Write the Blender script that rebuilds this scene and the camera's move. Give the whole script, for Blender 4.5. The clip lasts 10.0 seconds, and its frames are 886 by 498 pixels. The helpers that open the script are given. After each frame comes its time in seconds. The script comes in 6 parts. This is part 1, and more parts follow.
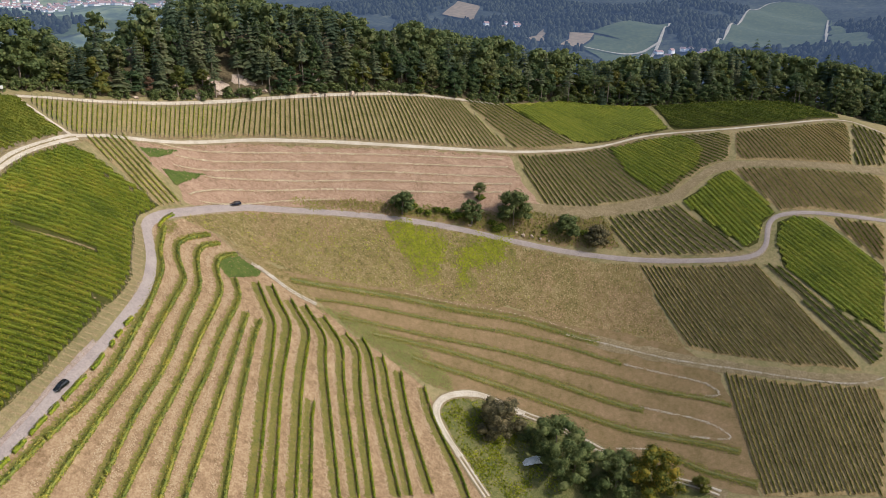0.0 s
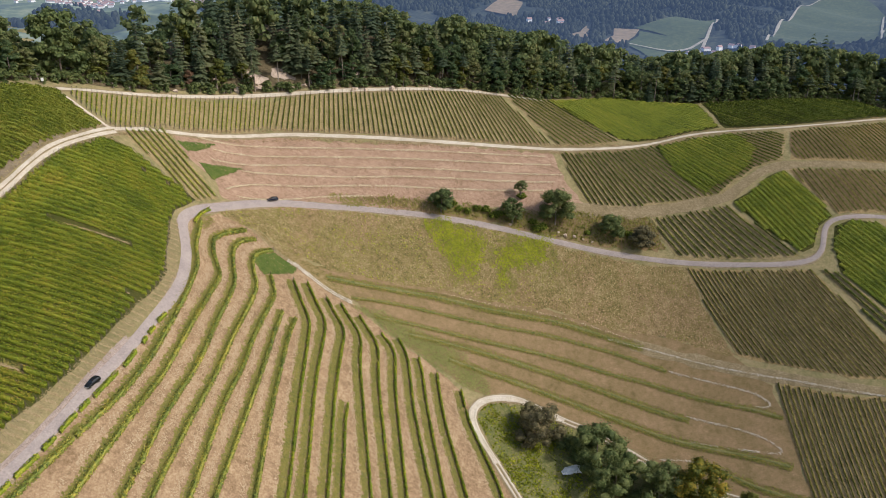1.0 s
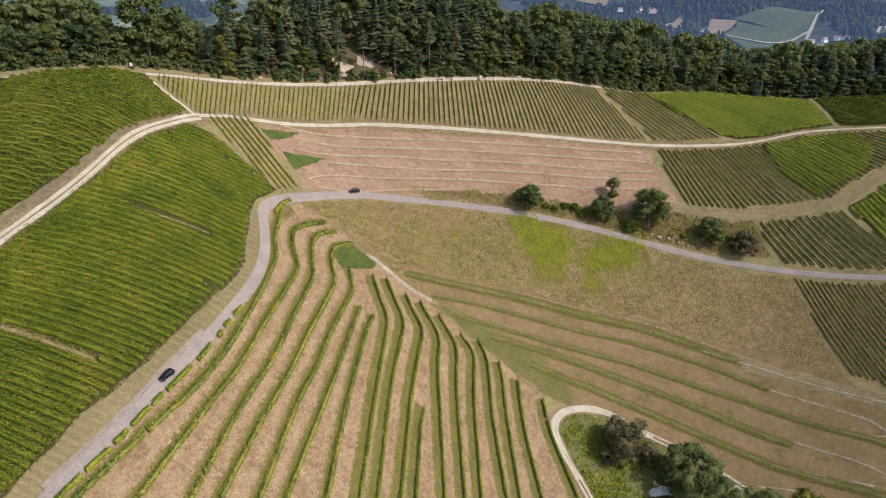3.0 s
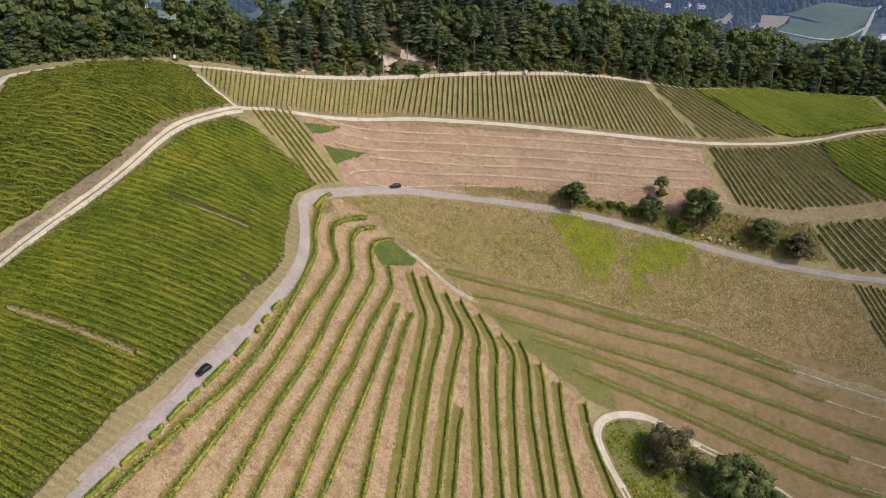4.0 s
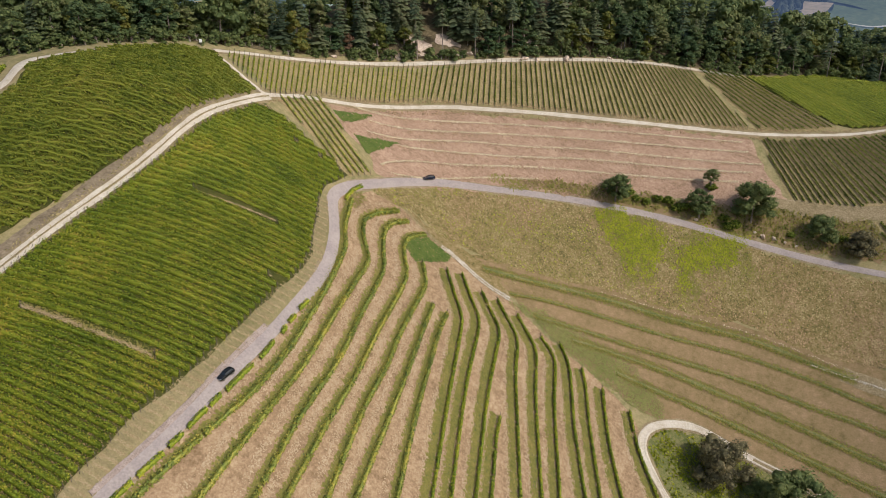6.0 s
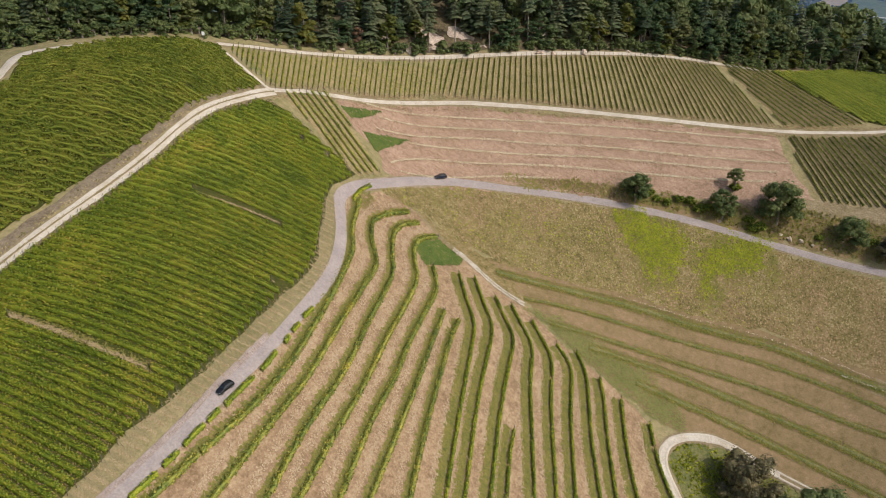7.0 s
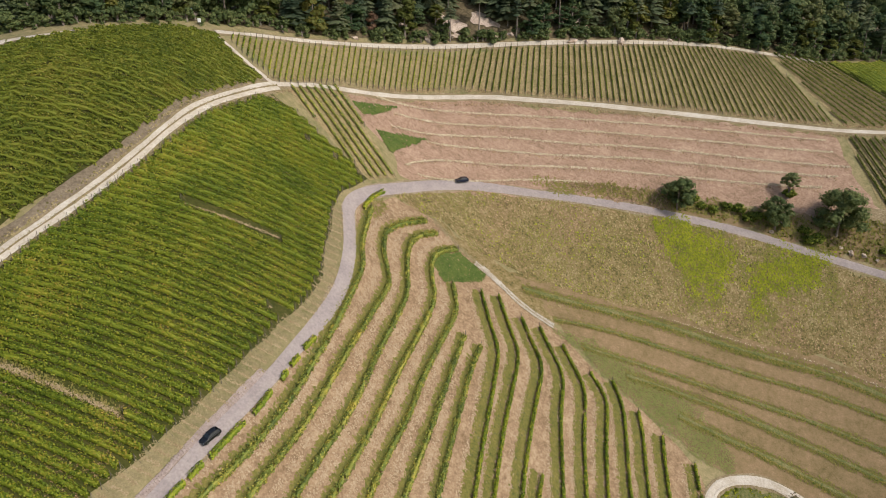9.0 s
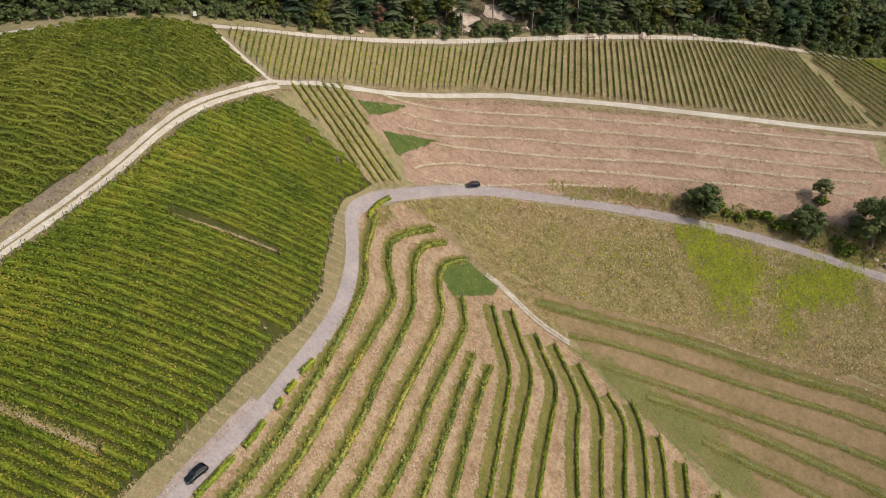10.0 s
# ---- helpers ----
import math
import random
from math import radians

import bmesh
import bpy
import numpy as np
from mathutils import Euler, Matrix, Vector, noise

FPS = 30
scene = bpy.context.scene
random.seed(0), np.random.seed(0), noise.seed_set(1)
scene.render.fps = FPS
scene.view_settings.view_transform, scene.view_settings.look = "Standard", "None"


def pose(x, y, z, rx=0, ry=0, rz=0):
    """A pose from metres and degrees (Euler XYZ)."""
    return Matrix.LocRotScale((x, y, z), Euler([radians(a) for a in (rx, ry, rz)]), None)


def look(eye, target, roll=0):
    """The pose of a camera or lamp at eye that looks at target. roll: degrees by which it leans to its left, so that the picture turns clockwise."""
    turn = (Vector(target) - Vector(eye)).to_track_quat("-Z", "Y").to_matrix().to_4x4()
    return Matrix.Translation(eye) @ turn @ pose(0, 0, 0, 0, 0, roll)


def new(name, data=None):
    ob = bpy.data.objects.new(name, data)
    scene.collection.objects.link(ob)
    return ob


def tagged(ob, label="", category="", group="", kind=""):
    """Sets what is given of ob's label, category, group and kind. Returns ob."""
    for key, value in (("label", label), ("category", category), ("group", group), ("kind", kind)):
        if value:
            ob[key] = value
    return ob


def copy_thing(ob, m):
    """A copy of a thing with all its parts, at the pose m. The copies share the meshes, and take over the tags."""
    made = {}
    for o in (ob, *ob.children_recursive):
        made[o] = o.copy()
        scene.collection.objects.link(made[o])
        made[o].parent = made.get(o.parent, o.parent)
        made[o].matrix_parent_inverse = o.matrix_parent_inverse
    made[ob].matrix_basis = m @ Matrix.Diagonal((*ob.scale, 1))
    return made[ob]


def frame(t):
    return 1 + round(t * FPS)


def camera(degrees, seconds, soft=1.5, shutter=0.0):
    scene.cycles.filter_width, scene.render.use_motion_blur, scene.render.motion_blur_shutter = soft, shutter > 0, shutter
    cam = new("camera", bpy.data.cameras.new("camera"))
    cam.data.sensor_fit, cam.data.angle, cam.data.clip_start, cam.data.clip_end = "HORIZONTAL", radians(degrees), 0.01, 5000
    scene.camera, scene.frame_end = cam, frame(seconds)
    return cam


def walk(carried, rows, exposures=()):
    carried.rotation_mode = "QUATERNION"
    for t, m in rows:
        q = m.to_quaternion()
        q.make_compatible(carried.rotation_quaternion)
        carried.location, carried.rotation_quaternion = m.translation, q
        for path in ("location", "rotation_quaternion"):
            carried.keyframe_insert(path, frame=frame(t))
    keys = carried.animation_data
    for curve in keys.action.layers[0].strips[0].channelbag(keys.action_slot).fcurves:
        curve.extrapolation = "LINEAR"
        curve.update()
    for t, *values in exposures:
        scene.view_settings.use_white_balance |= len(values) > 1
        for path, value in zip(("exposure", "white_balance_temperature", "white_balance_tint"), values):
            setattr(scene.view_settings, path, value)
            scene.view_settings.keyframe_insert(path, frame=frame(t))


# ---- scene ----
cam = camera(61.22, 10.0, soft=0.7)
PATH = [
    (0.0, 0.00, 0.00, 110.00, 69.999, -0.564, 0.205),
    (0.5, 0.10, 4.02, 109.12, 69.849, -0.486, 1.771),
    (1.0, -0.40, 8.01, 108.09, 69.731, -0.433, 3.284),
    (1.5, -1.17, 11.67, 107.49, 69.544, -0.399, 4.811),
    (2.0, -2.17, 15.12, 107.13, 69.331, -0.365, 6.329),
    (2.5, -3.09, 18.25, 106.60, 69.153, -0.302, 7.883),
    (4.0, -5.72, 26.67, 103.84, 68.768, -0.058, 12.747),
    (4.5, -6.97, 29.50, 103.39, 68.518, -0.004, 13.858),
    (5.0, -8.46, 32.33, 102.71, 68.290, 0.053, 14.494),
    (5.5, -10.02, 35.56, 101.61, 68.144, 0.109, 14.692),
    (7.0, -14.72, 50.57, 99.81, 67.369, 0.232, 15.844),
    (7.5, -16.80, 56.68, 99.26, 67.092, 0.232, 16.205),
    (8.0, -18.80, 62.98, 98.69, 66.814, 0.247, 16.561),
    (8.5, -20.70, 69.52, 98.46, 66.483, 0.261, 16.979),
    (9.0, -22.69, 76.28, 98.42, 66.077, 0.239, 17.405),
    (9.5, -24.87, 83.27, 98.32, 65.679, 0.167, 17.837),
    (10.0, -26.83, 90.43, 98.74, 65.153, 0.113, 18.331),
]
walk(cam, [(t, pose(x, y, z, rx, ry, rz)) for t, x, y, z, rx, ry, rz in PATH], [(0.0, 0.04), (4.0, 0.0), (10.0, -0.06)])

from mathutils import geometry

# ---- light ----
world = bpy.data.worlds.new("sky")
scene.world = world
world.use_nodes = True
wn = world.node_tree
sky = wn.nodes.new("ShaderNodeTexSky")
sky.sky_type, sky.sun_disc = "NISHITA", False
SUN = Vector((0.72, -0.20, 0.66)).normalized()
sky.sun_elevation = math.asin(SUN.z)
sky.sun_rotation = math.atan2(SUN.x, SUN.y)
sky.air_density, sky.dust_density, sky.ozone_density = 1.2, 3.0, 0.9
wn.nodes["Background"].inputs["Strength"].default_value = 0.125
wn.links.new(sky.outputs[0], wn.nodes["Background"].inputs["Color"])
sun = new("sun", bpy.data.lights.new("sun", "SUN"))
sun.data.energy, sun.data.angle, sun.data.color = 2.5, radians(0.6), (1.0, 0.965, 0.905)
sun.matrix_world = look(SUN * 500, (0, 0, 0))


# ---- materials ----
def material(name, ramp, scale, fine=6.0, rough=0.9, bump=0.3, island=0.0, mix=0.5, spec=0.2, obj_random=0.0, stretch=(1, 1, 1), grain=0.55, grain_size=0.5, leafy=0.0):
    """A surface whose colour runs through ramp by noise at two sizes (metres), with relief; island: spread by leaf or blade."""
    m = bpy.data.materials.new(name)
    m.use_nodes = True
    nt = m.node_tree
    bsdf = nt.nodes["Principled BSDF"]
    bsdf.inputs["Roughness"].default_value = rough
    bsdf.inputs["Specular IOR Level"].default_value = spec
    geo = nt.nodes.new("ShaderNodeNewGeometry")
    mp = nt.nodes.new("ShaderNodeMapping")
    mp.inputs["Scale"].default_value = stretch
    nt.links.new(geo.outputs["Position"], mp.inputs["Vector"])
    vals = []
    for s, d in ((1.0 / scale, 4), (1.0 / (scale / fine), 3)):
        n = nt.nodes.new("ShaderNodeTexNoise")
        n.inputs["Scale"].default_value, n.inputs["Detail"].default_value = s, d
        nt.links.new(mp.outputs["Vector"], n.inputs["Vector"])
        vals.append(n.outputs["Fac"])
    def math_node(op, a, b):
        k = nt.nodes.new("ShaderNodeMath")
        k.operation = op
        for i, v in enumerate((a, b)):
            if isinstance(v, (int, float)):
                k.inputs[i].default_value = v
            else:
                nt.links.new(v, k.inputs[i])
        return k.outputs[0]
    v = math_node("ADD", math_node("MULTIPLY", vals[0], 1 - mix), math_node("MULTIPLY", vals[1], mix))
    if grain:
        for gs, ga in ((grain_size, grain), (grain_size * 3.2, grain * 0.6)):
            n = nt.nodes.new("ShaderNodeTexNoise")
            n.inputs["Scale"].default_value, n.inputs["Detail"].default_value, n.inputs["Roughness"].default_value = 1.0 / gs, 3, 0.65
            nt.links.new(geo.outputs["Position"], n.inputs["Vector"])
            v = math_node("ADD", v, math_node("MULTIPLY", math_node("SUBTRACT", n.outputs["Fac"], 0.5), ga))
    if island:
        v = math_node("ADD", v, math_node("MULTIPLY", math_node("SUBTRACT", geo.outputs["Random Per Island"], 0.5), island))
    if obj_random:
        oi = nt.nodes.new("ShaderNodeObjectInfo")
        v = math_node("ADD", v, math_node("MULTIPLY", math_node("SUBTRACT", oi.outputs["Random"], 0.5), obj_random))
    cr = nt.nodes.new("ShaderNodeValToRGB")
    els = cr.color_ramp.elements
    while len(els) < len(ramp):
        els.new(0.5)
    for e, (p, col) in zip(els, ramp):
        e.position, e.color = p, (*col, 1)
    nt.links.new(v, cr.inputs["Fac"])
    nt.links.new(cr.outputs["Color"], bsdf.inputs["Base Color"])
    if leafy:
        tr = nt.nodes.new("ShaderNodeBsdfTranslucent")
        mx = nt.nodes.new("ShaderNodeMixShader")
        mx.inputs[0].default_value = leafy
        nt.links.new(cr.outputs["Color"], tr.inputs["Color"])
        nt.links.new(bsdf.outputs[0], mx.inputs[1])
        nt.links.new(tr.outputs[0], mx.inputs[2])
        nt.links.new(mx.outputs[0], nt.nodes["Material Output"].inputs["Surface"])
    if bump:
        bn = nt.nodes.new("ShaderNodeBump")
        bn.inputs["Strength"].default_value, bn.inputs["Distance"].default_value = bump, 0.25
        nt.links.new(vals[1], bn.inputs["Height"])
        nt.links.new(bn.outputs["Normal"], bsdf.inputs["Normal"])
    return m


def plain(name, col, rough=0.5, metal=0.0, spec=0.5):
    m = bpy.data.materials.new(name)
    m.use_nodes = True
    b = m.node_tree.nodes["Principled BSDF"]
    b.inputs["Base Color"].default_value = (*col, 1)
    b.inputs["Roughness"].default_value, b.inputs["Metallic"].default_value = rough, metal
    b.inputs["Specular IOR Level"].default_value = spec
    return m


MEADOW = material("dry_meadow", [(0.3, (0.17, 0.165, 0.065)), (0.5, (0.27, 0.225, 0.11)), (0.7, (0.36, 0.285, 0.155))], 14, 9, mix=0.45)
SOIL = material("bleached_terrace_ground", [(0.22, (0.191, 0.123, 0.0641)), (0.4, (0.272, 0.18, 0.104)), (0.52, (0.331, 0.222, 0.132)), (0.64, (0.384, 0.269, 0.162)), (0.78, (0.469, 0.342, 0.214))], 7, 4, mix=0.45, grain=0.85, grain_size=0.6)
FALLOW = material("fallow_earth", [(0.22, (0.208, 0.139, 0.0832)), (0.42, (0.317, 0.206, 0.14)), (0.56, (0.374, 0.243, 0.17)), (0.74, (0.468, 0.332, 0.229))], 9, 6, mix=0.5, stretch=(0.6, 1.4, 1), grain=0.85, grain_size=0.6)
WEEDS = material("withered_weeds_ground", [(0.2, (0.0908, 0.0821, 0.0253)), (0.38, (0.17, 0.134, 0.0481)), (0.52, (0.236, 0.173, 0.0743)), (0.64, (0.274, 0.203, 0.0976)), (0.8, (0.366, 0.285, 0.148))], 15, 5, mix=0.4, grain=1.1, grain_size=0.7)
TERRACE = material("terrace_stubble", [(0.24, (0.145, 0.111, 0.0439)), (0.45, (0.225, 0.159, 0.0772)), (0.6, (0.27, 0.183, 0.0984)), (0.78, (0.35, 0.241, 0.14))], 9, 5, mix=0.4, grain=0.6)
GRASS = material("green_grass", [(0.26, (0.0935, 0.11, 0.033)), (0.5, (0.16, 0.16, 0.055)), (0.74, (0.248, 0.209, 0.0935))], 5, 5, grain=0.8)
BANK = material("bank_grass_blades", [(0.12, (0.131, 0.14, 0.0332)), (0.42, (0.2, 0.192, 0.048)), (0.65, (0.263, 0.223, 0.0629)), (0.88, (0.354, 0.27, 0.105))], 5, 5, bump=0, island=0.3, grain=0.4, leafy=0.2)
SEAM_GRASS = material("mown_seam_grass", [(0.2, (0.18, 0.198, 0.0576)), (0.5, (0.252, 0.264, 0.0816)), (0.8, (0.336, 0.312, 0.115))], 6, 5, bump=0, island=0.25, grain=0.3, leafy=0.3)
LUSH = material("lush_grass", [(0.3, (0.0599, 0.0975, 0.0184)), (0.5, (0.098, 0.137, 0.0306)), (0.7, (0.152, 0.165, 0.0408))], 4, 7)
ALLEY = material("vineyard_alley_ground", [(0.3, (0.187, 0.152, 0.0592)), (0.5, (0.282, 0.221, 0.106)), (0.7, (0.384, 0.28, 0.156))], 6, 6)
EARTHALLEY = material("brown_alley_earth", [(0.28, (0.20, 0.14, 0.06)), (0.5, (0.30, 0.215, 0.10)), (0.72, (0.40, 0.295, 0.15))], 6, 6, grain=0.8)
# Alley grass, its colour darkened to stand for the shade between the hedges.
SHADEALLEY = material("shade_darkened_alley_grass", [(0.3, (0.0402, 0.0472, 0.00868)), (0.5, (0.0603, 0.0638, 0.0126)), (0.7, (0.0928, 0.0779, 0.0237))], 6, 6)
ASPHALT = material("worn_asphalt", [(0.3, (0.278, 0.232, 0.223)), (0.5, (0.347, 0.292, 0.275)), (0.7, (0.42, 0.355, 0.323))], 7, 12, rough=0.85, bump=0.1)
SHOULDER = material("gravel_shoulder", [(0.3, (0.20, 0.155, 0.09)), (0.5, (0.28, 0.215, 0.135)), (0.7, (0.37, 0.30, 0.205))], 3, 6)
GRAVEL = material("pale_gravel", [(0.26, (0.38, 0.315, 0.23)), (0.5, (0.53, 0.462, 0.374)), (0.74, (0.68, 0.63, 0.552))], 4, 8, bump=0.2, grain=0.22, grain_size=0.9)
VERGE = material("brown_headland", [(0.24, (0.13, 0.10, 0.065)), (0.5, (0.20, 0.155, 0.105)), (0.75, (0.28, 0.225, 0.155))], 4, 7, grain=0.8)
DUST = material("dusty_track", [(0.24, (0.165, 0.13, 0.063)), (0.5, (0.255, 0.195, 0.11)), (0.75, (0.36, 0.285, 0.18))], 4, 7, grain=0.8)
VINE = material("vine_leaves", [(0.12, (0.0704, 0.108, 0.0151)), (0.4, (0.175, 0.237, 0.0271)), (0.62, (0.307, 0.348, 0.0331)), (0.88, (0.528, 0.457, 0.0527))], 9, 5, rough=0.5, bump=0, island=0.55, leafy=0.18)
VINE_LUSH = material("lush_vine_leaves", [(0.08, (0.0568, 0.0925, 0.0125)), (0.36, (0.142, 0.196, 0.0204)), (0.56, (0.234, 0.281, 0.0265)), (0.72, (0.322, 0.329, 0.0344)), (0.9, (0.442, 0.322, 0.0624))], 16, 4, rough=0.5, bump=0, island=0.6, mix=0.3, grain=0.35, spec=0.2, leafy=0.18)
VINE_UPPER = material("upper_vine_leaves", [(0.08, (0.0691, 0.0947, 0.0161)), (0.36, (0.138, 0.177, 0.024)), (0.56, (0.218, 0.247, 0.0321)), (0.72, (0.285, 0.293, 0.0422)), (0.9, (0.368, 0.301, 0.0703))], 14, 4, rough=0.5, bump=0, island=0.6, mix=0.3, grain=0.35, spec=0.2, leafy=0.3)
VINE_BRIGHT = material("bright_vine_leaves", [(0.1, (0.131, 0.171, 0.033)), (0.38, (0.274, 0.337, 0.0518)), (0.62, (0.391, 0.428, 0.0612)), (0.9, (0.548, 0.465, 0.0943))], 14, 5, rough=0.5, bump=0, island=0.6, mix=0.35, grain=0.35, leafy=0.18)
VINE_DEEP = material("deep_green_vine_leaves", [(0.12, (0.0403, 0.0604, 0.00977)), (0.42, (0.0943, 0.127, 0.0176)), (0.65, (0.167, 0.205, 0.0274)), (0.88, (0.31, 0.314, 0.0586))], 9, 5, rough=0.6, bump=0, island=0.7, grain=0.3, leafy=0.12, spec=0.1)
VINE_DARK = material("dark_vine_leaves", [(0.12, (0.04, 0.056, 0.008)), (0.40, (0.09, 0.115, 0.014)), (0.62, (0.165, 0.18, 0.026)), (0.88, (0.38, 0.33, 0.09))], 9, 5, rough=0.7, bump=0, island=0.85, grain=0.3, leafy=0.15, spec=0.05)
VINE_YELLOW = material("yellowing_vine_leaves", [(0.12, (0.0848, 0.115, 0.0316)), (0.4, (0.204, 0.251, 0.0528)), (0.6, (0.332, 0.337, 0.0685)), (0.88, (0.594, 0.474, 0.0923))], 8, 5, rough=0.5, bump=0, island=0.55, leafy=0.18)
TUFT = material("weed_tufts", [(0.14, (0.105, 0.0948, 0.0284)), (0.38, (0.19, 0.153, 0.0552)), (0.6, (0.275, 0.214, 0.0934)), (0.86, (0.397, 0.314, 0.156))], 18, 6, bump=0, island=0.8)
TUFT_RUST = material("rusty_weed_tufts", [(0.14, (0.138, 0.0978, 0.046)), (0.45, (0.253, 0.167, 0.0862)), (0.86, (0.414, 0.282, 0.161))], 14, 6, bump=0, island=0.7)
# Serves plain dry ground and the painted shadow stripes past the row ends.
HEADLAND = material("headland_grass", [(0.2, (0.19, 0.16, 0.075)), (0.5, (0.27, 0.22, 0.115)), (0.8, (0.35, 0.285, 0.16))], 7, 6, bump=0, island=0.3)
EDGING = material("pinkish_edging_stone", [(0.25, (0.27, 0.205, 0.175)), (0.5, (0.36, 0.285, 0.25)), (0.75, (0.46, 0.38, 0.34))], 2.5, 6, bump=0.5)
TUFT_DRY = material("bleached_tufts", [(0.2, (0.243, 0.18, 0.09)), (0.5, (0.342, 0.252, 0.144)), (0.8, (0.468, 0.369, 0.225))], 9, 6, bump=0, island=0.4)
LEDGE = material("pale_ledge_stones", [(0.2, (0.362, 0.286, 0.171)), (0.5, (0.514, 0.419, 0.276)), (0.8, (0.647, 0.552, 0.4))], 6, 6, bump=0, island=0.4)
STRAW = material("bleached_straw", [(0.2, (0.331, 0.239, 0.143)), (0.5, (0.414, 0.308, 0.193)), (0.8, (0.497, 0.386, 0.258))], 6, 6, bump=0, island=0.3)
TUFT_GREEN = material("grass_tufts", [(0.2, (0.0966, 0.121, 0.0207)), (0.5, (0.186, 0.184, 0.0373)), (0.8, (0.345, 0.253, 0.0776))], 6, 6, bump=0, island=0.5, leafy=0.30)
MUSTARD = material("yellow_green_weeds", [(0.15, (0.144, 0.171, 0.023)), (0.45, (0.257, 0.286, 0.0251)), (0.85, (0.432, 0.427, 0.0314))], 5, 6, bump=0, island=0.4, leafy=0.30)
SPRUCE = material("conifer_needles", [(0.1, (0.0696, 0.107, 0.0666)), (0.42, (0.106, 0.138, 0.0766)), (0.65, (0.174, 0.205, 0.105)), (0.9, (0.226, 0.231, 0.123))], 7, 5, rough=0.6, bump=0, island=0.3, obj_random=0.6, leafy=0.45)
LEAF = material("broadleaf_crown", [(0.1, (0.0744, 0.126, 0.0575)), (0.42, (0.113, 0.157, 0.0624)), (0.65, (0.186, 0.226, 0.0847)), (0.9, (0.246, 0.241, 0.102))], 6, 5, rough=0.6, bump=0, island=0.3, obj_random=0.6, leafy=0.45)
LEAF_OLIVE = material("olive_crown", [(0.1, (0.0956, 0.113, 0.0256)), (0.42, (0.12, 0.137, 0.0298)), (0.65, (0.176, 0.186, 0.0382)), (0.9, (0.22, 0.192, 0.048))], 6, 5, rough=0.6, bump=0, island=0.3, obj_random=0.6, leafy=0.45)
LEAF_DARK = material("dark_bush_leaves", [(0.15, (0.0829, 0.124, 0.0438)), (0.45, (0.12, 0.157, 0.0541)), (0.65, (0.197, 0.23, 0.0791)), (0.85, (0.258, 0.26, 0.103))], 4, 5, rough=0.6, bump=0, island=0.35, obj_random=0.15, grain=0.3, leafy=0.35)
LEAF_BROWN = material("brownish_leaves", [(0.15, (0.0667, 0.057, 0.0337)), (0.45, (0.133, 0.118, 0.0586)), (0.65, (0.197, 0.17, 0.0812)), (0.85, (0.293, 0.228, 0.124))], 4, 5, rough=0.6, bump=0, island=0.5, grain=0.3, leafy=0.2)
LEAF_RUST = material("dead_reddish_leaves", [(0.15, (0.08, 0.045, 0.025)), (0.5, (0.15, 0.085, 0.05)), (0.85, (0.24, 0.15, 0.09))], 3, 4, rough=0.7, bump=0, island=0.5, leafy=0.15)
LEAF_ORANGE = material("turning_leaves", [(0.15, (0.0494, 0.0673, 0.013)), (0.45, (0.123, 0.138, 0.0195)), (0.65, (0.222, 0.187, 0.0234)), (0.85, (0.37, 0.254, 0.0286))], 3, 4, rough=0.6, bump=0, island=0.5, leafy=0.2)
LITTER = material("forest_floor", [(0.3, (0.07, 0.055, 0.03)), (0.5, (0.13, 0.10, 0.055)), (0.7, (0.22, 0.17, 0.10))], 6, 7)
BARK = material("bark", [(0.3, (0.15, 0.12, 0.10)), (0.7, (0.34, 0.28, 0.235))], 0.8, 5)
ROCK = material("pinkish_rock", [(0.3, (0.338, 0.25, 0.189)), (0.5, (0.513, 0.398, 0.317)), (0.7, (0.702, 0.581, 0.486))], 2.5, 6, bump=0.6)
WOOD = material("grey_post_wood", [(0.3, (0.10, 0.085, 0.07)), (0.7, (0.22, 0.19, 0.16))], 0.5, 5)


# ---- mesh helpers ----
def mesh_np(name, verts, faces, mats, index=None, smooth=False):
    """A mesh from arrays; faces all of one size."""
    verts, faces = np.asarray(verts, np.float32), np.asarray(faces, np.int32)
    me = bpy.data.meshes.new(name)
    k = faces.shape[1]
    me.vertices.add(len(verts))
    me.vertices.foreach_set("co", verts.ravel())
    me.loops.add(faces.size)
    me.loops.foreach_set("vertex_index", faces.ravel())
    me.polygons.add(len(faces))
    me.polygons.foreach_set("loop_start", np.arange(len(faces), dtype=np.int32) * k)
    for m in mats if isinstance(mats, (list, tuple)) else [mats]:
        me.materials.append(m)
    if index is not None:
        me.polygons.foreach_set("material_index", np.asarray(index, np.int32))
    if smooth:
        me.polygons.foreach_set("use_smooth", np.ones(len(faces), bool))
    me.update(calc_edges=True)
    return me


def part(name, me, parent, label="", m=None):
    ob = new(name, me)
    ob.parent = parent
    if m is not None:
        ob.matrix_basis = m
    return tagged(ob, label)


def join(chunks):
    """Stacks (verts, faces) pairs."""
    vs, fs, n = [], [], 0
    for v, f in chunks:
        vs.append(v)
        fs.append(f + n)
        n += len(v)
    return np.concatenate(vs), np.concatenate(fs)


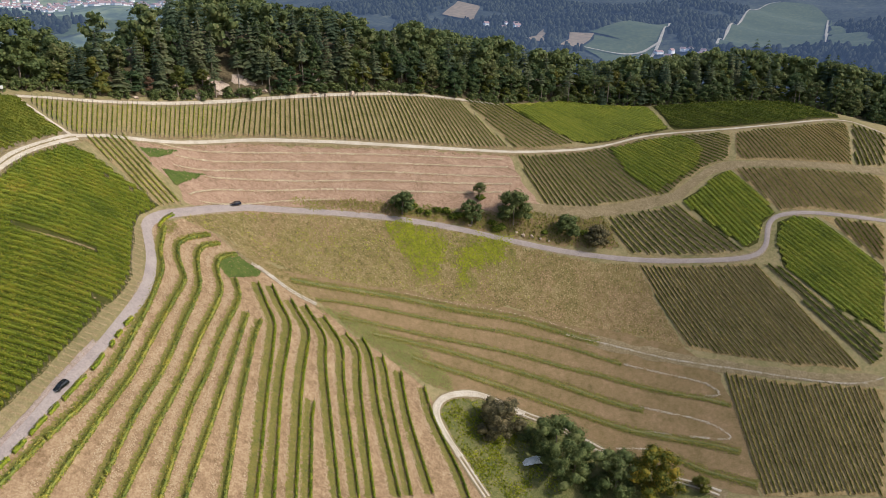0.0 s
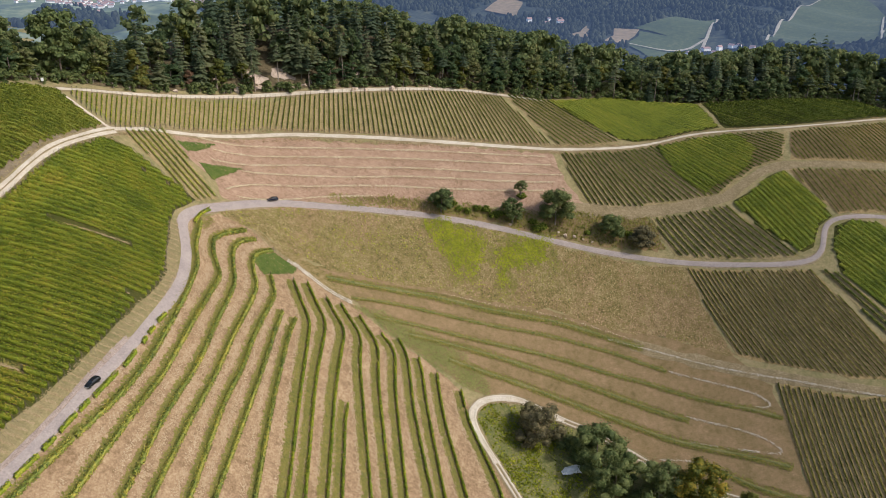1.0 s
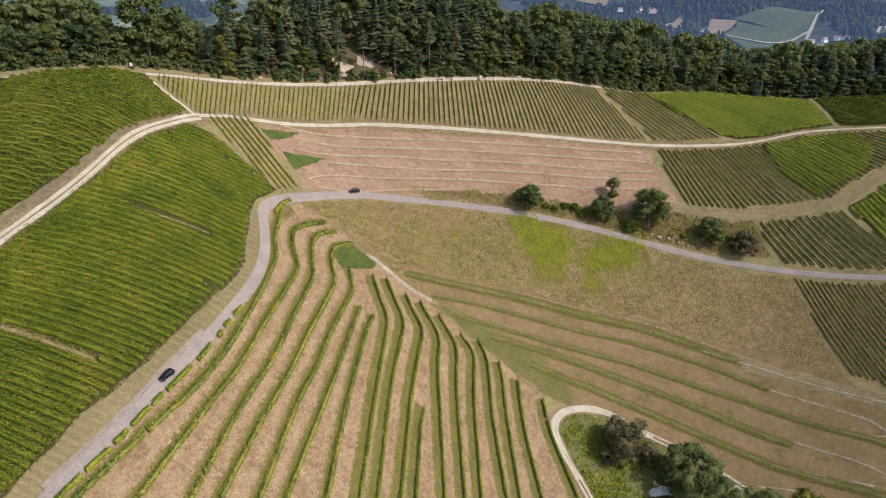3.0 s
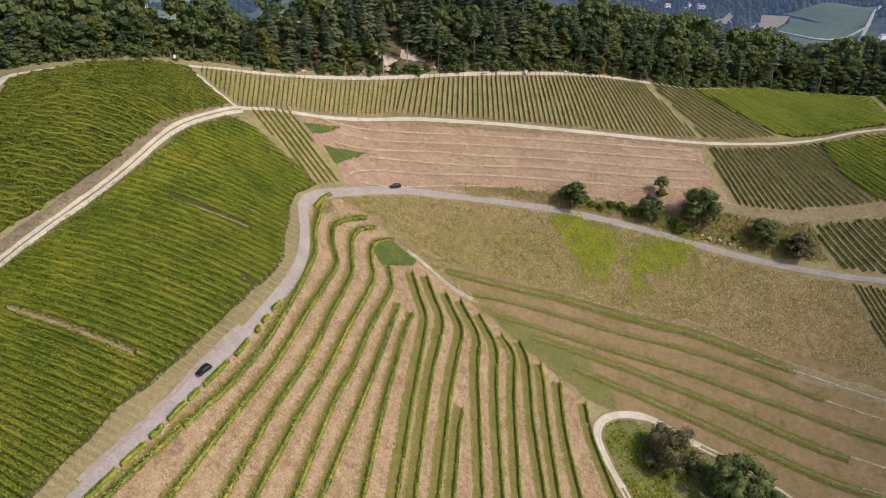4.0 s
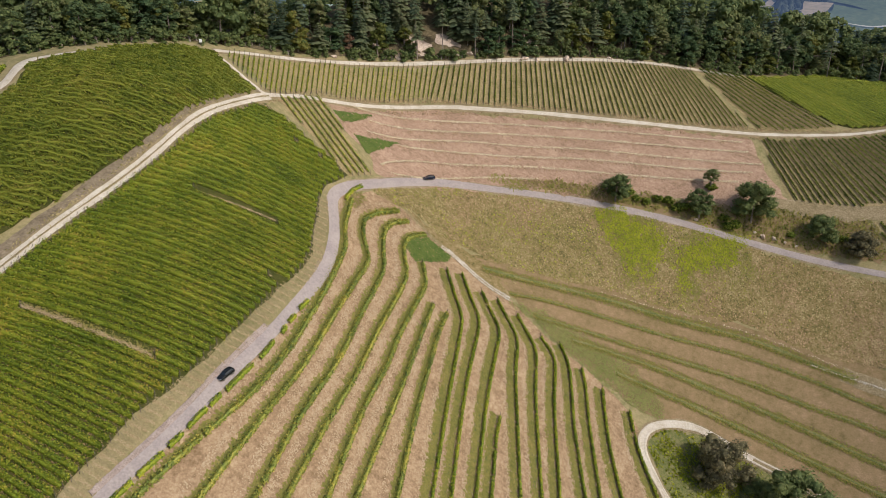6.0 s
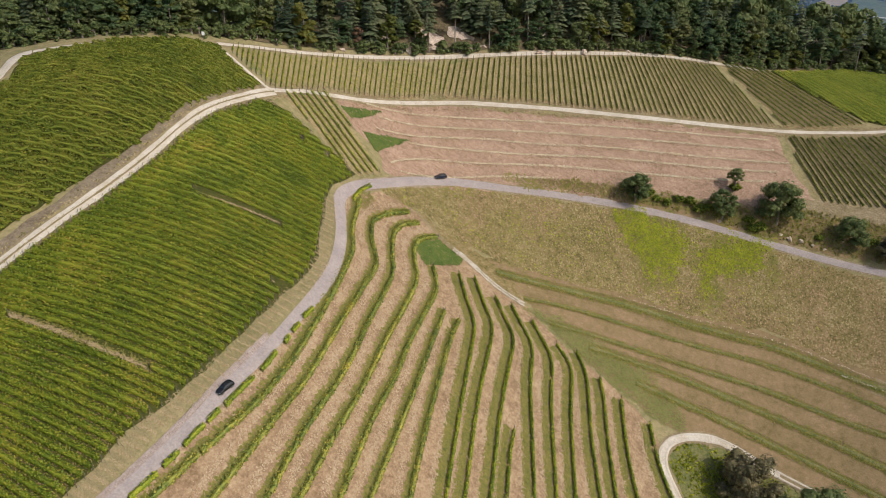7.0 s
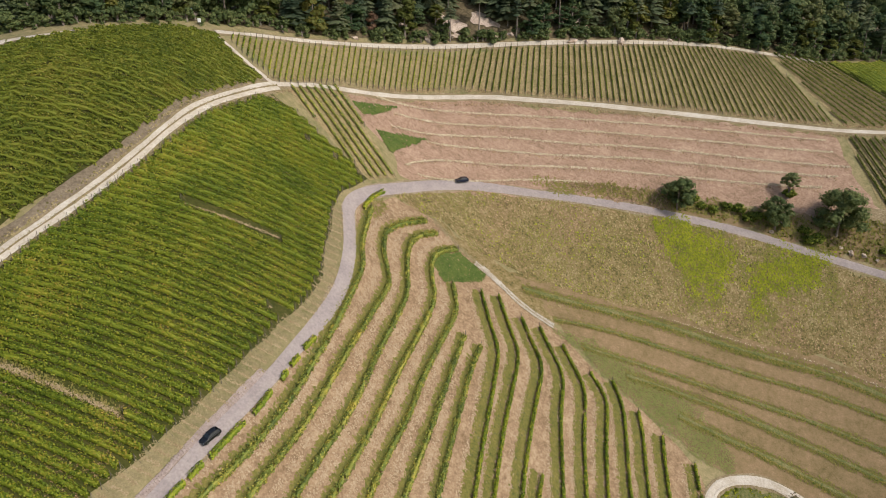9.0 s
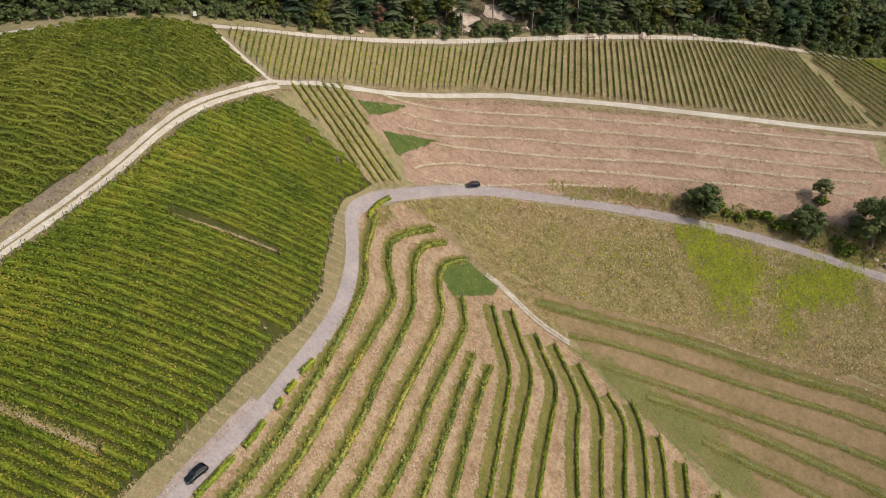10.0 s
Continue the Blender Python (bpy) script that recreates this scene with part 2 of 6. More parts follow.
# ---- the land ----
# cross-sections of the land, one for each 60 m of depth; heights every 60 m across
SECTIONS = []
SECTIONS.append([37.7, 21.7, 4.6, -14.1, -33.7, -52.9, -71.3, -89.8, -109.3, -128.7, -147.8, -166.7, -185.2, -202.8, -219.6, -235.8, -251.7])
SECTIONS.append([47.0, 32.3, 15.9, -2.7, -23.4, -43.8, -62.9, -80.7, -98.7, -115.1, -131.1, -147.8, -164.7, -181.1, -196.9, -212.4, -227.8])
SECTIONS.append([55.3, 42.8, 28.0, 9.9, -11.8, -34.4, -57.2, -74.9, -90.1, -101.3, -113.0, -127.6, -143.3, -158.7, -173.6, -188.4, -203.4])
SECTIONS.append([61.0, 52.2, 41.1, 26.1, 5.6, -19.2, -55.3, -75.8, -83.8, -85.3, -91.4, -104.5, -120.1, -134.6, -148.9, -163.4, -178.3])
SECTIONS.append([61.8, 58.3, 54.5, 50.5, 41.3, 10.8, -46.7, -74.1, -74.8, -63.2, -63.4, -76.6, -93.5, -108.0, -122.3, -137.2, -152.5])
SECTIONS.append([55.2, 56.5, 60.6, 73.9, 84.8, 15.8, -25.2, -61.5, -61.7, -36.1, -29.8, -42.3, -60.8, -77.8, -94.2, -110.5, -126.7])
SECTIONS.append([40.6, 43.2, 46.5, 59.2, 82.0, 16.2, -8.4, -28.9, -31.4, -4.2, 4.3, -7.5, -27.5, -47.9, -67.1, -85.2, -102.5])
SECTIONS.append([21.7, 25.5, 29.7, 43.0, 80.5, 75.5, 49.9, 32.1, 18.2, 26.9, 30.8, 19.1, -1.7, -23.9, -44.7, -63.7, -81.6])
SECTIONS.append([4.4, 11.6, 21.4, 41.2, 78.4, 95.2, 77.8, 52.9, 37.9, 41.5, 43.7, 33.1, 13.0, -9.0, -29.5, -48.0, -65.4])
SECTIONS.append([-9.8, 0.7, 14.0, 34.2, 63.3, 80.9, 73.7, 56.8, 46.1, 45.8, 45.0, 34.6, 16.3, -3.6, -21.9, -38.6, -54.3])
SECTIONS.append([-22.1, -9.4, 5.5, 24.4, 45.9, 59.6, 58.6, 50.4, 43.9, 42.6, 40.0, 29.0, 11.6, -5.8, -20.8, -34.5, -47.9])
SECTIONS.append([-33.7, -20.2, -5.3, 11.3, 27.7, 38.9, 41.6, 39.1, 36.3, 35.6, 32.3, 20.3, 3.1, -12.0, -23.5, -34.3, -45.2])
SECTIONS.append([-46.0, -32.6, -18.5, -4.2, 9.1, 18.7, 23.2, 24.1, 23.8, 23.5, 19.8, 8.3, -6.4, -18.7, -27.9, -36.6, -45.7])
SECTIONS.append([-59.4, -46.6, -33.7, -21.2, -10.1, -1.8, 3.1, 5.3, 5.8, 4.6, 0.1, -9.3, -20.1, -28.7, -35.1, -42.2, -49.8])
SECTIONS.append([-74.1, -62.1, -50.3, -39.3, -29.8, -22.7, -18.3, -16.2, -15.9, -17.8, -22.9, -30.7, -38.4, -43.5, -47.3, -52.3, -58.2])
SECTIONS.append([-89.8, -78.5, -67.7, -58.0, -49.9, -43.9, -40.3, -38.7, -38.9, -41.5, -46.7, -53.6, -59.2, -61.8, -63.6, -66.4, -70.3])
SECTIONS.append([-106.1, -95.5, -85.6, -76.9, -70.0, -65.0, -62.2, -61.3, -62.1, -65.0, -70.0, -75.7, -79.6, -80.6, -80.9, -82.1, -84.4])

SECTIONS = np.array(SECTIONS)
GRID_X, GRID_Y, GRID = -400.0, -60.0, 60.0


def smooth01(a, b, v):
    u = np.clip((v - a) / (b - a), 0, 1)
    return u * u * (3 - 2 * u)


def spline(u):
    return ((1 - u) ** 3 / 6, (3 * u**3 - 6 * u**2 + 4) / 6, (-3 * u**3 + 3 * u**2 + 3 * u + 1) / 6, u**3 / 6)


def waves(x, y):
    return (np.sin(x * 0.0031 + 1.3) * np.cos(y * 0.0027 - 0.4) + 0.6 * np.sin(x * 0.0068 - y * 0.0049 + 2.0) + 0.35 * np.sin(x * 0.013 + y * 0.011))


def land(x, y):
    """The height of the ground at plan places x, y."""
    x, y = np.asarray(x, float), np.asarray(y, float)
    ny, nx = SECTIONS.shape
    a = np.clip((x - GRID_X) / GRID, 1, nx - 2.001)
    b = np.clip((y - GRID_Y) / GRID, 1, ny - 2.001)
    i, j = a.astype(int), b.astype(int)
    wa, wb = spline(a - i), spline(b - j)
    near = 0
    for q in range(4):
        for p in range(4):
            near = near + wb[q] * wa[p] * SECTIONS[j + q - 1, i + p - 1]
    d = np.hypot(x, y)
    az = np.arctan2(x, y)
    far = -150 + 130 * smooth01(1000, 1900, d) + 130 * smooth01(1900, 3900, d) * (0.55 + 0.45 * smooth01(-0.35, 0.1, az))
    far = far + waves(x, y) * 28 * smooth01(900, 1600, d)
    w = smooth01(470, 800, np.hypot((x - 60) * 0.95, y - 380))
    return near * (1 - w) + far * w


ROAD_LINE = [(-116, 122), (-112, 140), (-107.3, 154.6), (-104.8, 164.5), (-102.7, 175.5), (-100.6, 185.0), (-98.9, 195.0), (-98.0, 204.0), (-97.0, 213.0), (-96.5, 225.7), (-99.4, 239.3), (-103.7, 248.4), (-106.2, 253.8), (-105.6, 261.8), (-102.1, 272.3), (-92.4, 289.7), (-79.4, 301), (-56.6, 311), (-36.3, 317.2), (-21.5, 320.8), (4, 324.5), (30, 324.6), (45.7, 323.7), (68.9, 321.5), (88.7, 317.8), (112.3, 312.1), (128.2, 308.2), (137.6, 307.6), (142.8, 311.5), (145.2, 318.4), (147.8, 323.6), (153.2, 326.4), (165.6, 325.8), (181.7, 322), (197.1, 319), (225, 316), (260, 318)]
TRACK_LEFT = [(-174, 117), (-164, 143), (-157, 163), (-152.7, 177), (-150.2, 184.9), (-147, 194.3), (-144, 205.1), (-142.2, 216.5), (-141.6, 228.3), (-140.7, 240.7), (-138.4, 254.6), (-136.3, 267.5), (-135.1, 272.1)]
TRACK_UPPER = [(-136.5, 269.9), (-127.1, 294.8), (-95.8, 325.5), (-61.3, 340.3), (-23.2, 352.5), (17.9, 363.5), (35, 368), (55.7, 374.7), (70.9, 379.2), (86.4, 384.8), (102.7, 392.5), (120, 395.3), (154, 395.5), (186.2, 401.4), (224.5, 419), (231.9, 412.3), (239.3, 404.3)]
TRACK_UP = [(-136, 271.1), (-143.4, 270.8), (-151.7, 272.6), (-156.1, 273.1)]
TRACK_RIDGE = [(-156.3, 275.6), (-147.6, 295.2), (-132.4, 316.9), (-110.1, 336), (-81, 352.8), (-46.3, 371), (-13.6, 388.7), (8.4, 397.8), (30, 406.4)]
TRACK_CREST = [(-197, 201), (-193, 211), (-190, 217.3), (-192.2, 224), (-194, 230.6), (-191, 233.3), (-180, 241), (-168, 254), (-158, 272)]
TRACK_MID = [(41.5, 339.3), (55.1, 340.4), (71.4, 341.5), (87.8, 343.1), (104.1, 345.1), (112.3, 346), (120.5, 352.5), (132, 360.3), (143.5, 362.1), (169.9, 359.2), (195.9, 355.5), (214, 354.9)]
TRACK_LOW = [(61.9, 286.4), (86.2, 277.4), (112, 264.3), (134.3, 254.3), (149, 249.2), (165.5, 246.4)]
NOSE_PATH = [(-89.1, 276), (-79.8, 273), (-74, 271.4), (-67.5, 270.5), (-58.6, 267.7), (-48.9, 267.7)]
LOOP_TRACK = [(16.2, 214.7), (12, 220.8), (7.1, 227.9), (0.9, 236), (-2.3, 241.9), (-1.3, 248), (3, 252.8), (10.8, 256.5), (17.5, 257.3), (32.9, 252.7), (43.7, 250), (55.8, 242.6), (65.3, 235.9), (78.1, 228.1), (93.9, 219.9), (100.2, 215.2)]
F1 = [(-151.2, 175.1), (-148.6, 182.6), (-145.1, 193.6), (-142.2, 204.5), (-140.2, 215.5), (-139.4, 227.2), (-138.4, 239.3), (-136.1, 253.5), (-134.3, 266.9), (-131, 267.5), (-124.2, 268.1), (-115.7, 268.8), (-106.3, 270.1), (-108.9, 256.8), (-107.5, 246.5), (-104, 235.1), (-101.4, 225.4), (-101.3, 218.2), (-102.6, 206.7), (-104.8, 191.4), (-107.7, 177.3), (-110.6, 167.1), (-114, 157.2), (-118, 140), (-124, 116), (-168, 105), (-162, 143), (-155, 165)]
F2 = [(-151.7, 195), (-147.1, 210), (-145.3, 221.6), (-143.6, 237.3), (-141, 253.1), (-137.8, 268.6), (-144.8, 270), (-156, 273.5), (-160.5, 270), (-170, 254.5), (-181, 239.5), (-187.5, 233), (-190.5, 229), (-188.8, 223.5), (-186.3, 217.3), (-189.3, 210.5), (-193.5, 200), (-205, 165), (-186, 125), (-169, 145), (-160, 176)]
F3 = [(-153.9, 277.8), (-131.9, 315.5), (-80.8, 351.3), (-46.1, 369.2), (-13.5, 386.8), (7.5, 394.9), (32.3, 370.1), (17.9, 365.2), (-23.2, 354.2), (-61.5, 341.8), (-96.1, 327), (-127.2, 298), (-135.7, 277.2)]
F3B = [(9.5, 398.6), (24.9, 405.6), (34.9, 408.1), (49.3, 397.7), (68.1, 382.6), (53.6, 376.6), (36.1, 370.0), (23.8, 382.3)]
F4 = [(32.2, 407.8), (69.4, 434.7), (116.4, 432.7), (120.1, 399.3), (103.2, 394.9), (87, 388), (74.5, 384), (66.4, 385.4)]
F5 = [(119.8, 433.6), (169.3, 440.8), (205.1, 446.8), (222, 425.1), (222.6, 421.1), (187.5, 404.8), (154.9, 398.3), (122.6, 398.3)]
F6 = [(35.5, 366), (70.5, 376.5), (101.9, 388.6), (120.3, 391.5), (137.9, 391.5), (152.1, 391.6), (141.2, 365.8), (129.8, 362.4), (118.4, 354.8), (110.2, 348.4), (88.1, 345.2), (71.7, 343.8), (47.7, 342.1)]
F7 = [(153.2, 391.4), (184.2, 396.6), (221.2, 411.5), (199, 357.7), (170.9, 362), (144.9, 365.1)]
F7B = [(223.3, 410.6), (237.5, 400.9), (215.8, 358.6), (200.3, 357.3)]
F8 = [(141.2, 359), (168.6, 355.7), (194.2, 351.7), (212, 350.9), (198.2, 321.4), (182.5, 324), (166.3, 327.8), (153.8, 328.3), (148.8, 340.5)]
F9 = [(114.3, 343.3), (123.5, 348.3), (132, 355.3), (139.6, 358.4), (147.6, 340.7), (151.5, 327.4), (144.7, 323.3), (139.9, 313.7), (135.3, 311.9), (123.3, 327), (117.4, 336.4)]
F10 = [(76.9, 338.5), (111.4, 341.9), (119.2, 331), (133.7, 310.6), (124.4, 311.8), (84.6, 320.7), (80.3, 329.2)]
F11 = [(88.3, 315.6), (136, 303.8), (158.5, 255.1), (159, 251.2), (135.5, 257.9), (101.2, 275.6)]
F12 = [(151.2, 321.9), (157.4, 324), (168, 322.1), (185.8, 293.7), (173.4, 265), (159.7, 277.7), (146.5, 300.5), (147.1, 311.9)]
F12B = [(169.9, 322.6), (195.9, 316.3), (186.4, 295.1)]
F13 = [(139, 302.9), (146.1, 299.5), (159.2, 276.5), (172.7, 263.4), (168.7, 253.8), (163.5, 252.1), (155.6, 266.8)]
F14 = [(112.2, 261.9), (133.4, 251.5), (164.1, 243.3), (148.4, 207), (110.8, 213.1)]
F15 = [(-125.1, 295.9), (-95.5, 324.2), (-23.1, 351.5), (32, 365), (38.3, 352.8), (46.6, 341.9), (30.6, 336.9), (-9, 329.4), (-36.4, 318.4), (-60, 311.5), (-100.5, 280.8), (-106.4, 288.4), (-115.3, 289.7)]
F16 = [(-134.3, 274.6), (-126.7, 294.6), (-101.9, 280), (-106.4, 269.1)]
F17 = [(-99.3, 276.5), (-81, 297.8), (-55, 309.9), (-21.4, 319.2), (11.8, 323.5), (45.5, 321.8), (87.2, 316.3), (100.4, 275.8), (76.5, 288.1), (28.8, 297.5), (-19.9, 291.8), (-59.7, 278.9), (-76.4, 275.6), (-85.2, 277.5), (-99.1, 272)]
SCRUB_FIELD = [(-60.5, 314.8), (-26.8, 325.4), (41.4, 338.3), (75.8, 338.5), (81.6, 323.9), (45.9, 326.1), (4, 326.3), (-36.4, 319.3)]
GREENPATCH = [(-83.1, 265.1), (-79.1, 270.6), (-70.6, 269.7), (-71.3, 266.2), (-79.5, 256.5), (-82.7, 259.1)]
R11 = [(-52.7, 263.9), (-48.1, 258.5), (-43.4, 253.6), (-42.4, 241.7), (-39.5, 228.7), (-36.2, 214.2)]
R12 = [(-45.7, 262.8), (-41, 257.7), (-37.1, 253.3), (-35.6, 239.5), (-32.9, 227), (-30.9, 218.3)]
R13 = [(-37, 259.8), (-33, 256.6), (-30.8, 253.1), (-29.8, 240.2), (-26, 221.9)]
R14 = [(-30.7, 261.4), (-26.9, 256), (-25, 247.6), (-22.6, 234.7), (-20.1, 226.2)]
R15 = [(-22.7, 257), (-20.6, 250.7), (-18.8, 240.9), (-15.7, 229.1)]
R16 = [(-15.6, 254.1), (-14, 245.9), (-11.5, 235.4), (-10.5, 232.5)]
R17 = [(-6.4, 251.3), (-3.3, 240.2), (2, 230.5), (7, 220.9), (9.8, 212.6)]
R10B = [(-43.3, 221.9), (-43, 215.3), (-42.2, 209.3)]
T1 = [(-60.0, 274.0), (-50.7, 277.7), (-37.8, 282.6), (-19.7, 288.0), (-5.5, 290.1), (4.1, 291.0), (16.3, 292.5), (28.5, 293.0), (40.7, 291.8), (53.7, 288.6), (66.4, 284.7)]
T2 = [(-49.6, 270.0), (-41.4, 274.5), (-30.6, 278.3), (-19.3, 280.9), (-7.7, 283.1), (4.1, 284.7), (16.1, 286.1), (28.2, 286.7), (40.2, 285.5), (52.0, 283.4), (63.3, 279.4), (74.2, 274.6)]
T3 = [(-40.5, 267.0), (-29.9, 270.6), (-18.9, 273.6), (-7.5, 275.6), (4.1, 277.4), (15.9, 278.4), (27.7, 278.6), (39.5, 277.1), (51.0, 274.3), (62.3, 271.8), (73.0, 267.3), (83.3, 262.5), (93.2, 257.9), (102.8, 253.7), (110.8, 248.4)]
T4 = [(-27.3, 266.4), (-18.6, 268.9), (-7.4, 271.0), (4.1, 272.4), (15.7, 272.3), (27.3, 271.3), (38.8, 269.5), (50.1, 266.5), (60.9, 262.3), (71.3, 257.5), (79.4, 254.2)]
T5 = [(-11.6, 263.4), (-2.7, 264.0), (4.1, 264.2), (15.5, 264.2), (26.8, 262.6), (38.0, 260.3), (49.0, 257.1), (59.5, 252.9), (69.6, 248.2), (79.5, 244.2), (89.1, 240.3), (98.3, 236.4), (109.0, 230.4)]
T6 = [(78.0, 237.0), (87.2, 232.7), (95.5, 225.8), (103.9, 221.2), (110.8, 217.6)]
LOOPA = [(75.3, 274.2), (84.8, 270.1), (94.8, 265.1), (102.5, 260.9), (106.3, 257.4), (108.3, 254.4), (106.6, 253.5), (102.1, 255.0)]
LOOPB = [(78.6, 255.7), (87.5, 251.6), (95.1, 248.0), (101.3, 244.0), (105.7, 239.7), (107.6, 236.7), (105.8, 236.0), (97.0, 239.2), (87.5, 242.3), (77.7, 245.9)]
LOOPC = [(66.0, 239.8), (74.3, 239.2), (81.1, 237.0), (87.4, 233.5)]
R0 = [(-101.7, 259.7), (-100.2, 252.4), (-98.7, 244.8), (-96, 240), (-94.8, 231.9), (-93.7, 216), (-93.7, 205.6), (-93.7, 196.3), (-94.5, 186.4), (-95.9, 178.6), (-97.1, 173.5), (-101, 160.6)]
R1 = [(-89.7, 272.7), (-94.2, 264.2), (-96.3, 256.3), (-94.4, 249.3), (-90.4, 243.1), (-88.9, 239.6), (-89.1, 227.2), (-89.3, 214.2), (-89.4, 202.1), (-89.6, 191.5), (-91, 181.6), (-92.4, 171.5), (-93.3, 165.9)]
R2 = [(-85.9, 271.2), (-89.8, 264.5), (-90.2, 258), (-87.9, 250.2), (-84.8, 242.9), (-84.3, 231.4), (-84.2, 218.4), (-83.8, 209.6), (-83.7, 198.5), (-84.9, 188.3), (-85.6, 178.1), (-85.9, 171.9)]
R3 = [(-79.6, 270.9), (-83.1, 266.1), (-84.1, 259.8), (-81.7, 253.3), (-78.9, 248.3), (-78.5, 235.4), (-79, 220.6), (-78.8, 207.6), (-79, 196.8), (-79.9, 185.6), (-80.4, 176.1)]
R4 = [(-76.9, 257.5), (-74.9, 253.7), (-73.2, 248.9), (-73.6, 237.9), (-74.1, 222.1), (-73.4, 210.8), (-74.4, 197.4), (-74.3, 188), (-74.2, 181.6)]
R5 = [(-69.4, 243.6), (-69.3, 234.5), (-68.8, 219.8), (-68.6, 209.5), (-68.5, 198.4), (-68.6, 186.8)]
R6 = [(-65.1, 244.1), (-65.3, 234.5), (-64.5, 223.4), (-63.9, 213.5), (-62.9, 200.6), (-62.1, 192.3)]
R8 = [(-69.9, 262.4), (-65.7, 255), (-61.4, 248.1), (-60.2, 244.6), (-58.5, 228.7), (-57.3, 216.4), (-55.2, 198.2)]
R9 = [(-65.2, 264.8), (-60.1, 257), (-55.5, 250.5), (-54.9, 238.6), (-54.1, 225.1), (-52.8, 213.5), (-51.3, 201.8)]
R10 = [(-57.9, 262.9), (-53, 256.5), (-49.1, 251.9), (-48.7, 240.2), (-47.9, 225.2), (-45.7, 206.6)]
L1 = [(-117, 303.1), (-82.9, 326.5), (-27.5, 346.9), (29.2, 362)]
L2 = [(-110.4, 302.9), (-78.3, 324.4), (-27, 343.3), (31.6, 358.1)]
L3 = [(-109.6, 297.3), (-82.6, 318.1), (-55.8, 328.4), (-26.5, 339.5), (36.9, 354.4)]
L4 = [(-99, 302), (-81.5, 313.5), (-51.4, 326.3), (-26, 335.9), (33.5, 350)]
L5 = [(-101.2, 287.5), (-98.9, 293), (-90.1, 303), (-58.2, 320.4), (-25.4, 331.4), (27.7, 344.8)]
L6 = [(-97.2, 287.7), (-71, 309.5), (-48.2, 319.4)]
WEDGE1 = [(-119.7, 293.5), (-117.2, 296.3), (-109.4, 305.3), (-113.2, 296.2), (-115.6, 292.1)]
WEDGE2 = [(-110.6, 290.8), (-105.3, 296.4), (-97.8, 302.8), (-102.9, 292.3), (-104.1, 287.2)]
WEDGE3 = [(-66.8, 310.8), (-57.5, 315), (-34.6, 323.8), (-33.2, 321.6), (-56.9, 312)]
YEL1 = [(-24.4, 316.4), (-10.2, 322.1), (-0.8, 315.9), (-1.1, 308.1), (-9.1, 302.4), (-16.5, 308.4)]
YEL2 = [(7.1, 312.5), (20.6, 325), (28.1, 324.4), (27.3, 319.1), (21.1, 312.5), (11.9, 309.8), (8.8, 300.4)]
TM = [(-18.6, 323.3), (13.1, 328), (32.5, 331.4), (16.8, 338.4), (58.1, 330.2), (71.3, 326.5)]
TC = [(21.5, 238.6), (45.2, 227.1), (62, 223.2), (81, 219.2), (13.8, 245.7), (59.4, 252)]
GREENBUSH = [(-10.7, 326.5), (-2.8, 327.1), (4.9, 328.9), (10.8, 329.1), (22.3, 329.7), (17.2, 337.2)]



def resample(pts, step):
    p = np.asarray(pts, float)
    # rounded corners
    for _ in range(2):
        q = np.empty((2 * len(p), 2))
        q[0::2], q[1::2] = p, p
        q[1:-1:2] = p[:-1] * 0.75 + p[1:] * 0.25
        q[2::2] = p[:-1] * 0.25 + p[1:] * 0.75
        p = q
    d = np.concatenate([[0], np.cumsum(np.hypot(*np.diff(p, axis=0).T))])
    keep = np.concatenate([[True], np.diff(d) > 1e-6])
    s = np.arange(0, d[-1], step)
    return np.stack([np.interp(s, d[keep], p[keep, 0]), np.interp(s, d[keep], p[keep, 1])], 1)


def normals2(p):
    t = np.gradient(p, axis=0)
    t /= np.maximum(np.hypot(*t.T), 1e-9)[:, None]
    return np.stack([-t[:, 1], t[:, 0]], 1)


def inside(poly, x, y):
    poly = np.asarray(poly)
    r = np.zeros(np.shape(x), bool)
    for (x1, y1), (x2, y2) in zip(poly, np.roll(poly, -1, 0)):
        if y1 != y2:
            r ^= ((y1 > y) != (y2 > y)) & (x < (x2 - x1) * (y - y1) / (y2 - y1) + x1)
    return r


def axis(lo, a, b, hi, fine, grow=1.12):
    mid = list(np.arange(a, b, fine))
    left, right, s = [], [], fine
    v = a
    while v > lo:
        s *= grow
        v -= s
        left.append(v)
    s, v = fine, mid[-1]
    while v < hi:
        s *= grow
        v += s
        right.append(v)
    return np.array(left[::-1] + mid + right)


def sheet(name, gx, gy, mat, z=0.0):
    X, Y = np.meshgrid(gx, gy)
    V = np.stack([X.ravel(), Y.ravel(), (land(X, Y) + z).ravel()], 1)
    n, m = len(gx), len(gy)
    q = (np.arange(m - 1)[:, None] * n + np.arange(n - 1)).ravel()
    return new(name, mesh_np(name, V, np.stack([q, q + 1, q + n + 1, q + n], 1), mat, smooth=True))


ground = sheet("ground", axis(-1500, -215, 175, 1500, 1.6), axis(-700, 110, 440, 1500, 1.6), MEADOW)
tagged(ground, "sunburnt hillside ground with dry grass", "ground", kind="structure")


